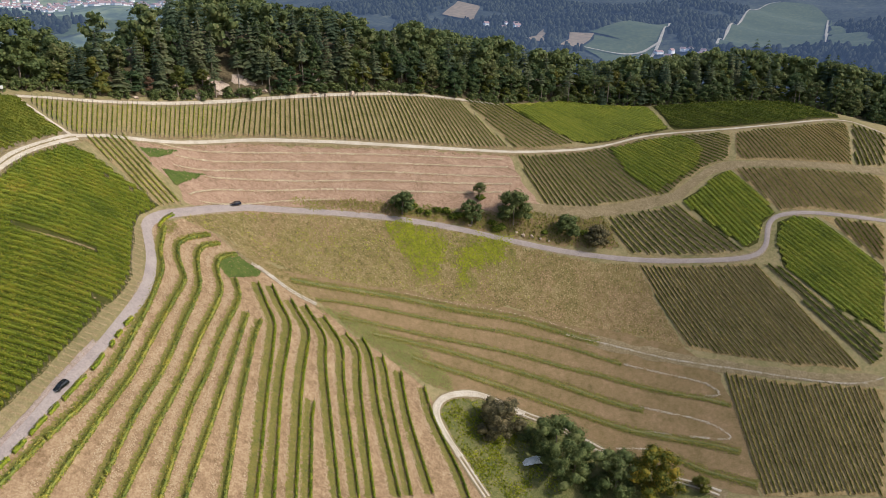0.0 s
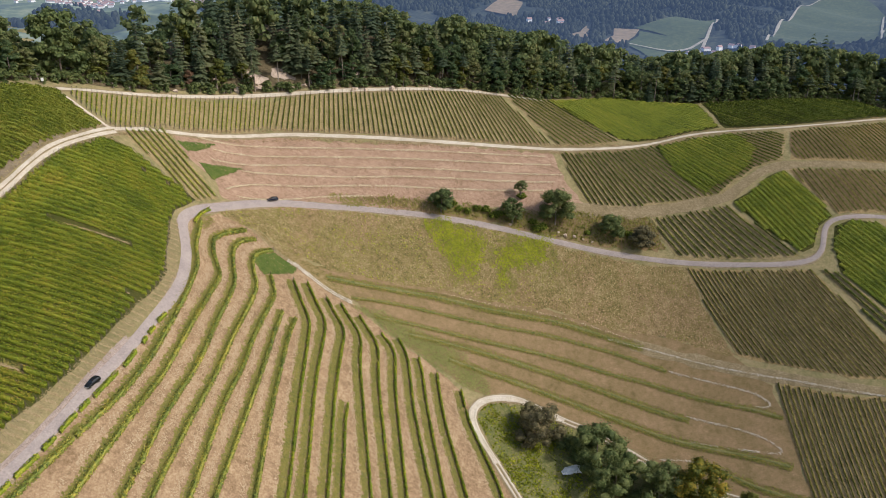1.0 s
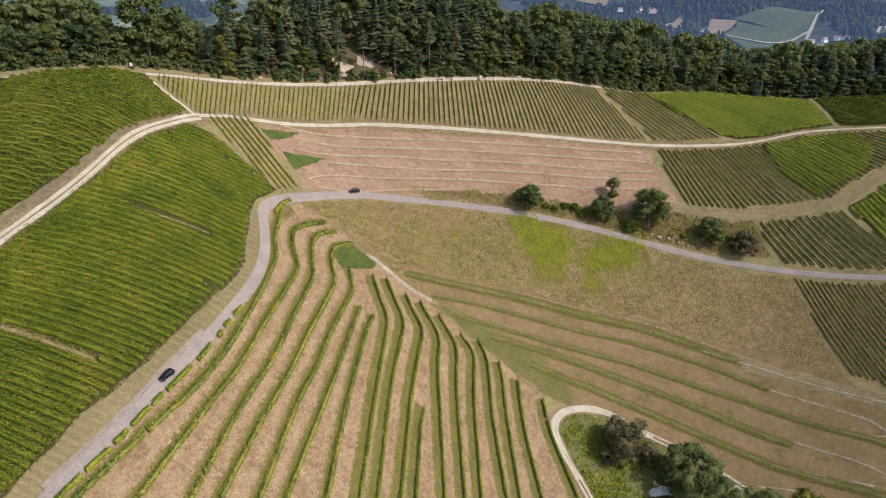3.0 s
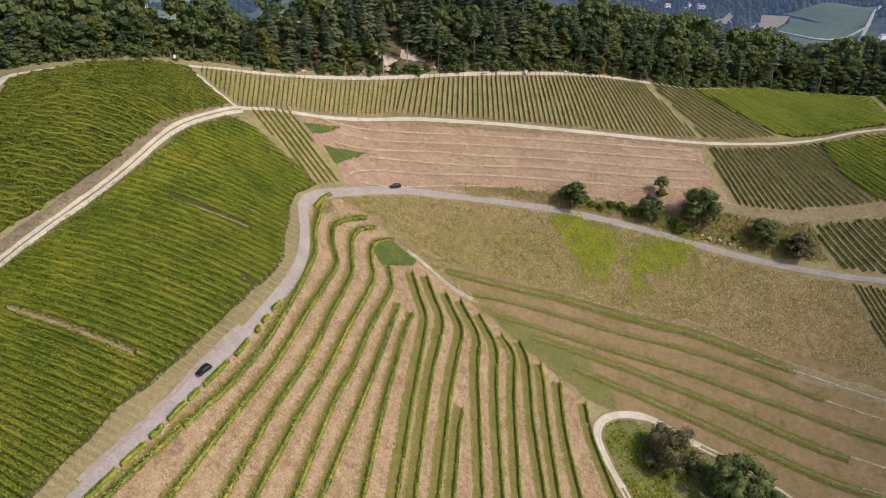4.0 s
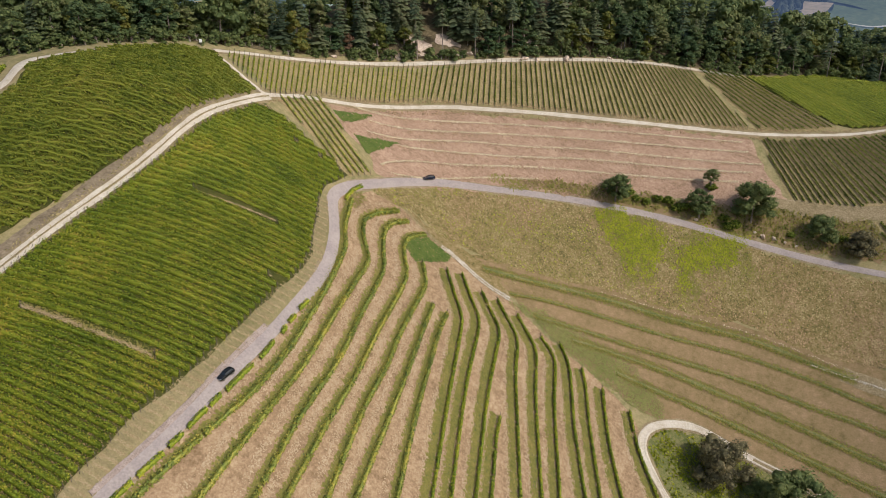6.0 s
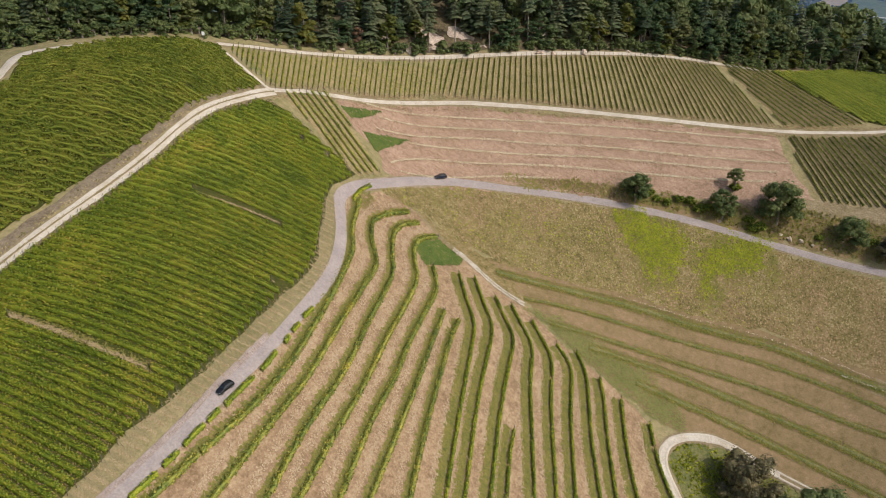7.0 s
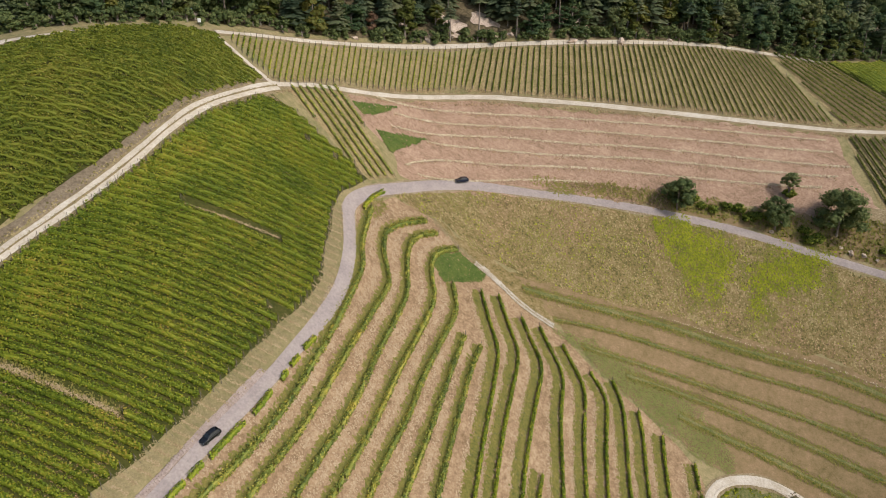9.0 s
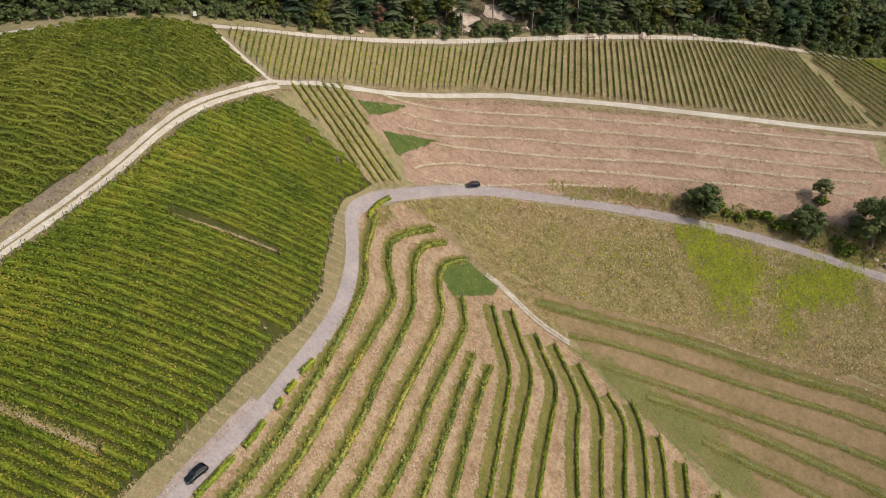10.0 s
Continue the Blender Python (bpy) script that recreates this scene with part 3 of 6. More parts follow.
def drape(name, poly, mat, z, label, step=2.5, wobble=0.5, seed=0):
    """A field of its own cover laid over the ground inside a plan polygon."""
    rnd = np.random.RandomState(seed + 7)
    p = np.asarray(poly, float)
    edge = []
    for a, b in zip(p, np.roll(p, -1, 0)):
        k = max(1, int(np.hypot(*(b - a)) / step))
        edge += [a + (b - a) * i / k for i in range(k)]
    edge = np.array(edge) + rnd.uniform(-wobble, wobble, (len(edge), 2))
    lo, hi = edge.min(0), edge.max(0)
    X, Y = np.meshgrid(np.arange(lo[0], hi[0], step), np.arange(lo[1], hi[1], step))
    X, Y = X.ravel() + rnd.uniform(-0.2, 0.2, X.size), Y.ravel() + rnd.uniform(-0.2, 0.2, X.size)
    keep = inside(edge, X, Y)
    pts = [Vector(q) for q in edge] + [Vector(q) for q in np.stack([X[keep], Y[keep]], 1)]
    n = len(edge)
    from_cdt = geometry.delaunay_2d_cdt(pts, [], [list(range(n))], 1, 1e-4)
    v = np.array([tuple(q) for q in from_cdt[0]])
    tri = np.array([t for t in from_cdt[2] if len(t) == 3])
    V = np.column_stack([v, land(v[:, 0], v[:, 1]) + z])
    return tagged(new(name, mesh_np(name, V, tri, mat, smooth=True)), label, "field", kind="structure")


def ribbon(name, line, width, mat, z, label, category, step=1.5, crown=0.0, vary=0.0, seed=0, kind="structure"):
    """A strip of ground cover or paving along a plan line, a little raised in the middle."""
    rnd = np.random.RandomState(seed)
    p = resample(line, step)
    nn = normals2(p)
    w = (width(p) if callable(width) else width) / 2 * (1 + vary * np.convolve(rnd.uniform(-1, 1, len(p) + 4), np.ones(5) / 5, "valid") * 2)
    rows = []
    for f, dz in ((-1, -0.06), (-0.85, 0), (0, crown), (0.85, 0), (1, -0.06)):
        q = p + nn * (w * f)[:, None]
        rows.append(np.column_stack([q, land(q[:, 0], q[:, 1]) + z + dz]))
    V = np.stack(rows, 1).reshape(-1, 3)
    k = np.arange(len(p) - 1)[:, None] * 5 + np.arange(4)
    k = k.ravel()
    return tagged(new(name, mesh_np(name, V, np.stack([k, k + 5, k + 6, k + 1], 1), mat, smooth=True)), label, category, kind=kind)


def lattice(x, y, size, seed):
    """Smooth random values from 0 to 1 at plan places, with lumps of the given size."""
    r = np.random.RandomState(seed).uniform(0, 1, (64, 64))
    a, b = np.asarray(x) / size, np.asarray(y) / size
    i, j = np.floor(a).astype(int), np.floor(b).astype(int)
    u, w = smooth01(0, 1, a - i), smooth01(0, 1, b - j)
    def g(p, q):
        return r[(i + p) % 64, (j + q) % 64]
    return (g(0, 0) * (1 - u) + g(1, 0) * u) * (1 - w) + (g(0, 1) * (1 - u) + g(1, 1) * u) * w


def edge_distance(poly, q):
    """How far plan places q lie inside a polygon (outside: minus)."""
    poly = np.asarray(poly, float)
    best = np.full(len(q), 1e9)
    for a, b in zip(poly, np.roll(poly, -1, 0)):
        d = b - a
        u = np.clip(((q - a) @ d) / max(d @ d, 1e-9), 0, 1)
        best = np.minimum(best, np.hypot(*(q - a - u[:, None] * d).T))
    return np.where(inside(poly, q[:, 0], q[:, 1]), best, -best)


def sward(name, q, size, mat, label, seed, lift=0.13, lean=0.16, category="grass"):
    """Low growth of many small blades lying at all angles over the plan places q."""
    rnd = np.random.RandomState(seed)
    n = len(q)
    t = rnd.uniform(0, 6.283, n)
    s = size * rnd.uniform(0.5, 1.35, n) * 0.5
    a = np.column_stack([np.cos(t), np.sin(t), rnd.normal(0, lean, n)]) * s[:, None]
    b = np.column_stack([-np.sin(t), np.cos(t), rnd.normal(0, lean, n)]) * (s * rnd.uniform(0.5, 1.0, n))[:, None]
    C = np.column_stack([q, np.zeros(n)])
    V = np.stack([C - a - b * 0.6, C + a * 0.8 - b, C + a + b * 0.7, C - a * 0.9 + b], 1).reshape(-1, 3)
    V[:, 2] += land(V[:, 0], V[:, 1]) + np.repeat(lift + rnd.uniform(0, 0.07, n), 4)
    return tagged(new(name, mesh_np(name, V, np.arange(4 * n).reshape(-1, 4), mat)), label, category, kind="stuff")


def strewn(poly, density, feather, seed, lumps=4.0, ragged=0.8):
    """Plan places inside a polygon that thin out over its edge, in lumps."""
    rnd = np.random.RandomState(seed)
    p = np.asarray(poly, float)
    lo, hi = p.min(0) - feather, p.max(0) + feather
    q = rnd.uniform(lo, hi, (int((hi - lo).prod() * density), 2))
    f = edge_distance(p, q) / feather + (lattice(q[:, 0], q[:, 1], lumps, seed) - 0.5) * 2 * ragged + (lattice(q[:, 0], q[:, 1], lumps * 0.3, seed + 1) - 0.5) * ragged
    return q[f > rnd.uniform(-0.5, 0.5, len(q))]


def along(line, width, density, seed, ragged=0.5):
    """Plan places along a line, thinning out to both sides."""
    rnd = np.random.RandomState(seed)
    p = resample(line, 0.4)
    nn = normals2(p)
    n = int(len(p) * 0.4 * width * density)
    i = rnd.randint(0, len(p), n)
    off = rnd.triangular(-0.62, 0, 0.62, n) * width
    q = p[i] + nn[i] * off[:, None] + rnd.uniform(-0.2, 0.2, (n, 2))
    return q[lattice(q[:, 0], q[:, 1], 2.2, seed) > ragged * rnd.uniform(0, 1, n) * 0.9]


F2B = [(-201, 196), (-197, 210), (-194.5, 217), (-197.5, 228), (-206, 222), (-216, 205)]

# covers of the fields
drape("field_cover", F15, FALLOW, 0.10, "fallow pinkish-brown field between two tracks", wobble=0.9)
drape("field_cover", F17, WEEDS, 0.10, "unkempt field of withered weeds below the road", wobble=0.9)
drape("field_cover", SCRUB_FIELD, TERRACE, 0.16, "rough grass verge with scrub above the road", wobble=1.2)
sward("lush_grass", strewn(GREENPATCH, 26, 0.9, 61, 2.0, 0.3), 0.5, LUSH, "lush green grass on the nose", 61, 0.2)
sward("lush_grass", strewn([(x - 1.6, y) for x, y in WEDGE1], 20, 0.7, 151, 3.0, 0.35), 0.55, LUSH, "dark green grass wedge beside the vine rows", 151, 0.2)
sward("lush_grass", strewn([(x - 1.6, y) for x, y in WEDGE2], 20, 0.7, 152, 3.0, 0.35), 0.55, LUSH, "dark green grass wedge beside the vine rows", 152, 0.2)
sward("rough_grass", strewn(WEDGE3, 7, 1.6, 62), 0.5, BANK, "green overgrown dip beside the lane", 62, 0.2)
NOSE = [tuple(q) for q in ROAD_LINE[1:13]] + [(-99, 272), (-88, 276), (-76, 273), (-68, 270), (-49, 268), (-36, 262), (-20, 258), (-6, 252), (1, 240), (12, 221), (18, 205), (8, 180), (-60, 140), (-110, 132)]
drape("terrace_ground", NOSE, SOIL, 0.08, "bleached dry ground between the vine terraces", wobble=0.3)
RIGHT = [(-63, 276), (-51, 283), (-20, 293), (16, 298), (53, 295), (78, 288), (99, 277), (110, 262), (112, 250), (112, 232), (110, 214), (94, 220), (78, 228), (65, 236), (56, 243), (44, 250), (33, 254), (18, 258), (11, 257), (3, 254), (-10, 256), (-36, 264), (-50, 270)]
drape("terrace_ground", RIGHT, TERRACE, 0.09, "dry stubble between grassy terrace banks", wobble=0.8)
drape("field_cover", [(-90, 277.5), (-76, 276), (-63, 277.5), (-50, 284), (-40, 276), (-46, 269), (-56, 267.5), (-66, 270), (-76, 271.5)], WEEDS, 0.085, "dry grass beside the path over the nose", wobble=0.8)
SEAM = [(-49.0, 265.8), (-41.0, 271.1), (-29.9, 270.6), (-18.6, 269.7), (-8.4, 266.7), (1.9, 263.3), (4.1, 255.4), (-2.5, 252.7), (-9.1, 254.7), (-18.0, 259.3), (-29.2, 262.5), (-38.0, 264.2)]
sward("seam_grass", strewn(SEAM, 26, 4.5, 63, 6.0, 0.5), 0.3, SEAM_GRASS, "green grass seam where the terraces meet", 63, 0.15)
CLUMP = [(0, 243), (1, 248), (5, 252), (12, 254), (18, 255), (32, 251), (43, 248), (54, 242), (63, 235), (77, 227), (95, 217), (80, 200), (40, 196), (20, 212), (13, 222), (7, 231)]
drape("field_cover", CLUMP, GRASS, 0.14, "overgrown green hollow beside the loop track", wobble=0.8)
# under the dense vineyards the ground colour has the hedges' shade painted in
for poly, mat in ((F1, SHADEALLEY), (F2, SHADEALLEY), (F2B, SHADEALLEY), (F3, ALLEY), (F3B, ALLEY), (F4, SHADEALLEY), (F5, SHADEALLEY), (F6, ALLEY), (F7, EARTHALLEY), (F7B, ALLEY), (F8, EARTHALLEY), (F9, SHADEALLEY), (F10, ALLEY), (F11, EARTHALLEY), (F12, SHADEALLEY), (F12B, EARTHALLEY), (F13, ALLEY), (F14, EARTHALLEY), (F16, ALLEY)):
    drape("vineyard_ground", poly, mat, 0.12, "grass and earth alleys between the vine rows", step=4)

# roads and tracks
def lane_width(p):
    """The lane widens towards its bend and narrows past it."""
    return 2.5 + 0.7 * smooth01(198, 222, p[:, 1]) - 1.1 * smooth01(285, 312, p[:, 1]) * smooth01(-95, -60, p[:, 0])


ribbon("road_shoulder", ROAD_LINE, lambda p: lane_width(p) + 0.6, SHOULDER, 0.14, "dusty gravel shoulder along the asphalt lane", "road", vary=0.3)
ribbon("road", ROAD_LINE, lane_width, ASPHALT, 0.22, "narrow worn grey asphalt lane", "road", crown=0.04)
for nm, line, wd in (("track", TRACK_LEFT, 2.5), ("track", TRACK_UPPER, 1.4), ("track", TRACK_UP, 1.5), ("track", TRACK_RIDGE, 1.6), ("track", TRACK_CREST[:6], 3.0), ("track", TRACK_CREST[5:], 1.5)):
    ribbon("verge", line, wd + 1.6, DUST, 0.17, "trodden dusty verge of the gravel track", "track", vary=0.35, seed=3)
    ribbon(nm, line, wd, GRAVEL, 0.25, "pale gravel vineyard track", "track", vary=0.15, seed=4)
ribbon("track_crown", TRACK_LEFT, 0.35, DUST, 0.32, "dusty middle of the gravel track", "track", vary=0.5, seed=6)
sward("track_grass", along(TRACK_LEFT, 0.5, 11, 66), 0.26, TUFT, "dry grass along the middle of the gravel track", 66, 0.3)
for i, line in enumerate((TRACK_LEFT, TRACK_UPPER)):
    for sd in (-2.2, 2.2):
        p = resample(line, 1.0)
        sward("verge_grass", along(p + normals2(p) * sd, 1.4, 5, 67 + i), 0.36, TUFT_RUST if i else TUFT, "withered grass beside the gravel track", 67 + i, 0.22)
p = resample(TRACK_LEFT, 1.0)
nn = normals2(p)
ribbon("verge", p - nn * np.sign(nn[:, :1]) * 3.0, 2.6, VERGE, 0.2, "broad brown trodden headland above the gravel track", "track", vary=0.25, seed=5)
ribbon("track", TRACK_MID, 5.6, DUST, 0.2, "broad brown grassy farm track", "track", vary=0.25)
ribbon("track", TRACK_LOW, 4.6, DUST, 0.2, "grassy track between the lower vineyards", "track", vary=0.25)
sward("path", along(NOSE_PATH, 2.2, 22, 140, 0.3), 0.24, HEADLAND, "trodden dusty path over the nose of the hill", 140, 0.16, 0.06, "path")
for side in (-0.5, 0.5):
    p = resample(NOSE_PATH[2:], 0.6)
    sward("wheel_rut", along(p + normals2(p) * side, 0.7, 60, 142 + int(side * 2), 0.35), 0.22, GRAVEL, "pale rut of the path over the nose", 141, 0.24, 0.06, "rut")
sward("wheel_rut", along([(-72, 271.6), (-69, 270.6), (-66, 270.2)], 1.8, 60, 146, 0.2), 0.24, GRAVEL, "pale trodden spot where paths meet", 146, 0.25, 0.06, "rut")
ribbon("track", LOOP_TRACK, 3.6, DUST, 0.28, "hairpin farm track round the hollow", "track", vary=0.2)
for side in (-0.8, 0.8):
    p = resample(LOOP_TRACK, 2.0)
    ribbon("wheel_rut", p + normals2(p) * side, 0.75, GRAVEL, 0.42, "pale wheel rut of the farm track", "rut", vary=0.3)
ribbon("track_bed", LOOP_TRACK[2:10], 2.5, GRAVEL, 0.37, "pale worn bend of the farm track", "track", vary=0.3, seed=8)
for i, line in enumerate((L1, L2, L3, L4, L5, L6)):
    sward("ledge_grass", along(np.array(line) + (0, -0.7), 1.0, 3.0, 70 + i), 0.35, TUFT_RUST, "withered growth under a stony ledge", 70 + i, 0.16)
    sward("stony_ledge", along(line, 0.42, 32, 90 + i, 0.2), 0.32, LEDGE, "pale stony ledge across the fallow field", 90 + i, 0.24, 0.2, "ledge")
for i, line in enumerate((LOOPA, LOOPB, LOOPC)):
    sward("wheel_rut", along(line, 0.7, 26, 96 + i, 0.75), 0.24, GRAVEL, "pale turning loop of a tractor rut", 96 + i, 0.22, 0.2, "rut")
sward("wheel_rut", along([(52.5, 288.1), (64.1, 285.3), (75.4, 281.4), (86.0, 276.4), (96.2, 271.5), (108.1, 265.9), (121.3, 259.5), (133.9, 253.2), (146.5, 248.3), (157.9, 245.9), (165.9, 247.6)], 0.55, 20, 98, 0.4), 0.3, GRAVEL, "pale stony rut of the lower track", 98, 0.3, 0.2, "rut")
p = resample(T1, 1.0)
sward("stony_ledge", along((p + normals2(p) * np.sign(normals2(p)[:, 1:2]) * 2.2)[len(p) // 3:], 0.5, 9, 99, 0.95), 0.26, LEDGE, "pale stones along the top of a long bank", 99, 0.22, 0.2, "ledge")


# ---- leaves, rows and tufts ----
def cards(centres, size, rnd, facing=(0, 0, 1), loose=0.75):
    """Small four-cornered leaves or sprays, one at each centre, turned loosely to a facing."""
    n = len(centres)
    nrm = np.asarray(facing, float) + rnd.normal(0, loose, (n, 3)) * (1, 1, 0.6)
    nrm /= np.linalg.norm(nrm, axis=1)[:, None] + 1e-9
    a = np.cross(nrm, rnd.normal(size=(n, 3)))
    a /= np.linalg.norm(a, axis=1)[:, None] + 1e-9
    b = np.cross(nrm, a)
    s = (size * rnd.uniform(0.6, 1.4, n))[:, None]
    a, b = a * s * 0.5, b * s * 0.5
    k = rnd.uniform(0.5, 0.9, (n, 1))
    V = np.stack([centres - a - b * k, centres + a * 0.9 - b, centres + a + b * k, centres - a * 0.9 + b], 1).reshape(-1, 3)
    return V, np.arange(4 * n).reshape(-1, 4)


def row_chunk(p, width, height, per_m, size, rnd, gap=0.0, base=0.45, core=0.68, wall=0.0):
    """The hedge of one vine row along plan points p: a lumpy core with leaves on it."""
    n = len(p)
    nn = normals2(p)
    z = land(p[:, 0], p[:, 1])
    hgt = height * (1 + 0.18 * np.convolve(rnd.uniform(-1, 1, n + 2), np.ones(3) / 3, "valid") * 1.7)
    wid = width * (1 + 0.3 * rnd.uniform(-1, 1, n))
    prof = ((-0.28, base), (-0.36, max(base, core * 0.75)), (-0.18, core), (0.18, core), (0.36, max(base, core * 0.75)), (0.28, base))
    V = np.stack([np.column_stack([p + nn * (wid * f)[:, None], z + hgt * (g if g > base else base)]) for f, g in prof], 1).reshape(-1, 3)
    k = (np.arange(n - 1)[:, None] * 6 + np.arange(5)).ravel()
    F = np.stack([k, k + 6, k + 7, k + 1], 1)
    if gap:
        keep = np.repeat(rnd.uniform(0, 1, n - 1) > gap, 5)
        F = F[keep]
    length = np.hypot(*np.diff(p, axis=0).T).sum()
    m = int(length * per_m)
    u = rnd.uniform(0, n - 1.001, m)
    i = u.astype(int)
    if gap:
        live = rnd.uniform(0, 1, n) > gap
        sel = live[i]
        u, i = u[sel], i[sel]
        m = len(u)
    f = (u - i)[:, None]
    q = p[i] * (1 - f) + p[i + 1] * f
    side = rnd.uniform(-0.5, 0.5, m)
    c = q + nn[i] * (side * width)[:, None]
    crest = 1.0 - 1.1 * np.clip(np.abs(side) - 0.12, 0, 1)
    top = height * np.maximum(base * 0.8, crest * (1 - 0.42 * rnd.uniform(0, 1, m) ** 1.6) + 0.06 * rnd.normal(size=m))
    lift = np.full(m, 0.9)
    if wall:
        w = rnd.uniform(0, 1, m) < wall
        side = np.where(w, np.where(side < 0, -0.42, 0.42) + rnd.normal(0, 0.05, m), side * 0.8)
        c = q + nn[i] * (side * width)[:, None]
        top = np.where(w, height * rnd.uniform(base, 0.95, m), top)
        lift = np.where(w, 0.25, 0.9)
    C = np.column_stack([c, land(c[:, 0], c[:, 1]) + top])
    out = np.column_stack([nn[i] * (side * 1.6)[:, None], lift])
    return [(V, F), cards(C, size, rnd, out, 0.5 if not wall else 0.85)]


def field_rows(poly, angle, spacing, fan=0.0, step=0.9, ref=None, seed=1):
    """Plan lines of the rows of a vineyard: straight rows at angle (degrees), fanning by fan degrees a metre."""
    poly = np.asarray(poly, float)
    c = poly.mean(0) if ref is None else np.asarray(ref, float)
    a0 = radians(angle)
    across = np.array([-math.sin(a0), math.cos(a0)])
    r = np.hypot(*(poly - c).T).max()
    out = []
    for o in np.arange(-r, r, spacing):
        a = a0 + radians(fan * o)
        s = np.arange(-r, r, step)
        q = c + across * o + np.outer(s, (math.cos(a), math.sin(a)))
        m = inside(poly, q[:, 0], q[:, 1])
        cut = np.flatnonzero(np.diff(np.concatenate([[0], m.astype(int), [0]])))
        for b, e in zip(cut[0::2], cut[1::2]):
            if e - b > 4:
                out.append(q[b:e])
    return out




def post_mesh():
    bm = bmesh.new()
    bmesh.ops.create_cone(bm, segments=6, radius1=0.06, radius2=0.05, depth=2.1, cap_ends=True, matrix=Matrix.Translation((0, 0, 1.0)))
    bmesh.ops.create_cone(bm, segments=5, radius1=0.025, radius2=0.025, depth=2.2, cap_ends=True, matrix=pose(0.55, 0, 0.85, 0, -32, 0))
    me = bpy.data.meshes.new("end_post")
    bm.to_mesh(me)
    bm.free()
    me.materials.append(WOOD)
    return me


POST = post_mesh()
ROWS_MADE = [0]


def vine_rows(lines, mat, width, height, per_m, size, label, group, posts=True, gap=0.0, base=0.45, core=0.68, wall=0.0):
    """Each line becomes a vine row of its own, with its end posts."""
    for p in lines:
        ROWS_MADE[0] += 1
        rnd = np.random.RandomState(ROWS_MADE[0])
        V, F = join(row_chunk(p, width, height, per_m, size, rnd, gap, base, core, wall))
        mid = np.array([*p[0], land(*p[0])])
        ob = new("vine_hedge", mesh_np("vine_hedge", V - mid, F, mat))
        ob.location = mid
        tagged(ob, label, "vine hedge", group)
        if posts:
            for a, b in ((p[0], p[1]), (p[-1], p[-2])):
                d = a - b
                d = d / (np.hypot(*d) + 1e-9)
                e = a + d * 0.4
                part("end_post", POST, ob, m=Matrix.Translation(Vector((e[0], e[1], float(land(*e)))) - Vector(mid)) @ pose(0, 0, 0, 0, 0, math.degrees(math.atan2(d[1], d[0]))))


def vine_block(poly, angle, spacing, mat, width, height, per_m, size, label, fan=0.0, gap=0.0, seed=1):
    """A whole far vineyard as one object."""
    rnd = np.random.RandomState(seed)
    ch = []
    for p in field_rows(poly, angle, spacing, fan, step=1.6):
        ch += row_chunk(p, width, height, per_m, size, rnd, gap)
    V, F = join(ch)
    return tagged(new("vineyard_block", mesh_np("vineyard_block", V, F, mat)), label, "vineyard", kind="stuff")


def tufts(name, spots, size, mat, label, seed, height=0.3, blades=4):
    rnd = np.random.RandomState(seed)
    q = np.repeat(spots, blades, 0) + rnd.normal(0, size * 0.45, (len(spots) * blades, 2))
    C = np.column_stack([q, land(q[:, 0], q[:, 1]) + 0.12 + rnd.uniform(0.1, 1, len(q)) * height])
    V, F = cards(C, size, rnd, (0, 0, 0.7), 0.8)
    return tagged(new(name, mesh_np(name, V, F, mat)), label, "weeds", kind="stuff")


def scatter(poly, per_m2, rnd):
    poly = np.asarray(poly, float)
    lo, hi = poly.min(0), poly.max(0)
    n = int((hi - lo).prod() * per_m2)
    q = rnd.uniform(lo, hi, (n, 2))
    return q[inside(poly, q[:, 0], q[:, 1])]


# the broad vineyard left of the lane and the one above it
def thinned(lines, bare, upto, seed):
    """Rows without the stretches that lie in bare spots or along a bare line."""
    out = []
    for p in lines:
        ok = np.ones(len(p), bool)
        for a, b in bare:
            a, b = np.array(a), np.array(b)
            u = ((p - a) @ (b - a)) / ((b - a) @ (b - a))
            off = np.abs((p - a) @ np.array([-(b - a)[1], (b - a)[0]])) / np.hypot(*(b - a))
            ok &= ~((off < 0.97) & (u > 0) & (u < 1))
        ok &= lattice(p[:, 0], p[:, 1], 3.2, seed) * 0.75 + lattice(p[:, 0], p[:, 1], 1.6, seed + 1) * 0.25 < upto(p)
        cut = np.flatnonzero(np.diff(np.concatenate([[0], ok.astype(int), [0]])))
        out += [p[i:j] for i, j in zip(cut[0::2], cut[1::2]) if j - i > 4]
    return out


sward("alley_grass", along([(-146, 164.6), (-117, 170.2)], 3.0, 12, 85, 0.2), 0.3, BANK, "green weeds in the gap of a missing vine row", 85, 0.3, 0.4)
sward("alley_earth", along([(-146, 164.4), (-117, 170.0)], 1.0, 45, 86, 0.3), 0.2, TUFT_DRY, "pale bare earth of a missing vine row", 86, 0.45)
q = scatter(F1, 16, np.random.RandomState(87))
v = lattice(q[:, 0], q[:, 1], 3.2, 81) * 0.75 + lattice(q[:, 0], q[:, 1], 1.6, 82) * 0.25
sward("alley_earth", q[v > 0.93 - 0.15 * smooth01(215, 255, q[:, 1])], 0.22, TUFT_DRY, "bare tan spots where vines are missing", 87, 0.4)
q = scatter(F1, 9, np.random.RandomState(88))
v = lattice(q[:, 0], q[:, 1], 9, 83) * 0.6 + lattice(q[:, 0], q[:, 1], 2.5, 84) * 0.4
sward("alley_earth", q[v > 0.42 + 0.55 * smooth01(145, 190, q[:, 1])], 0.18, TUFT_RUST, "brown dry earth in the alleys of the green vineyard", 88, 0.3)
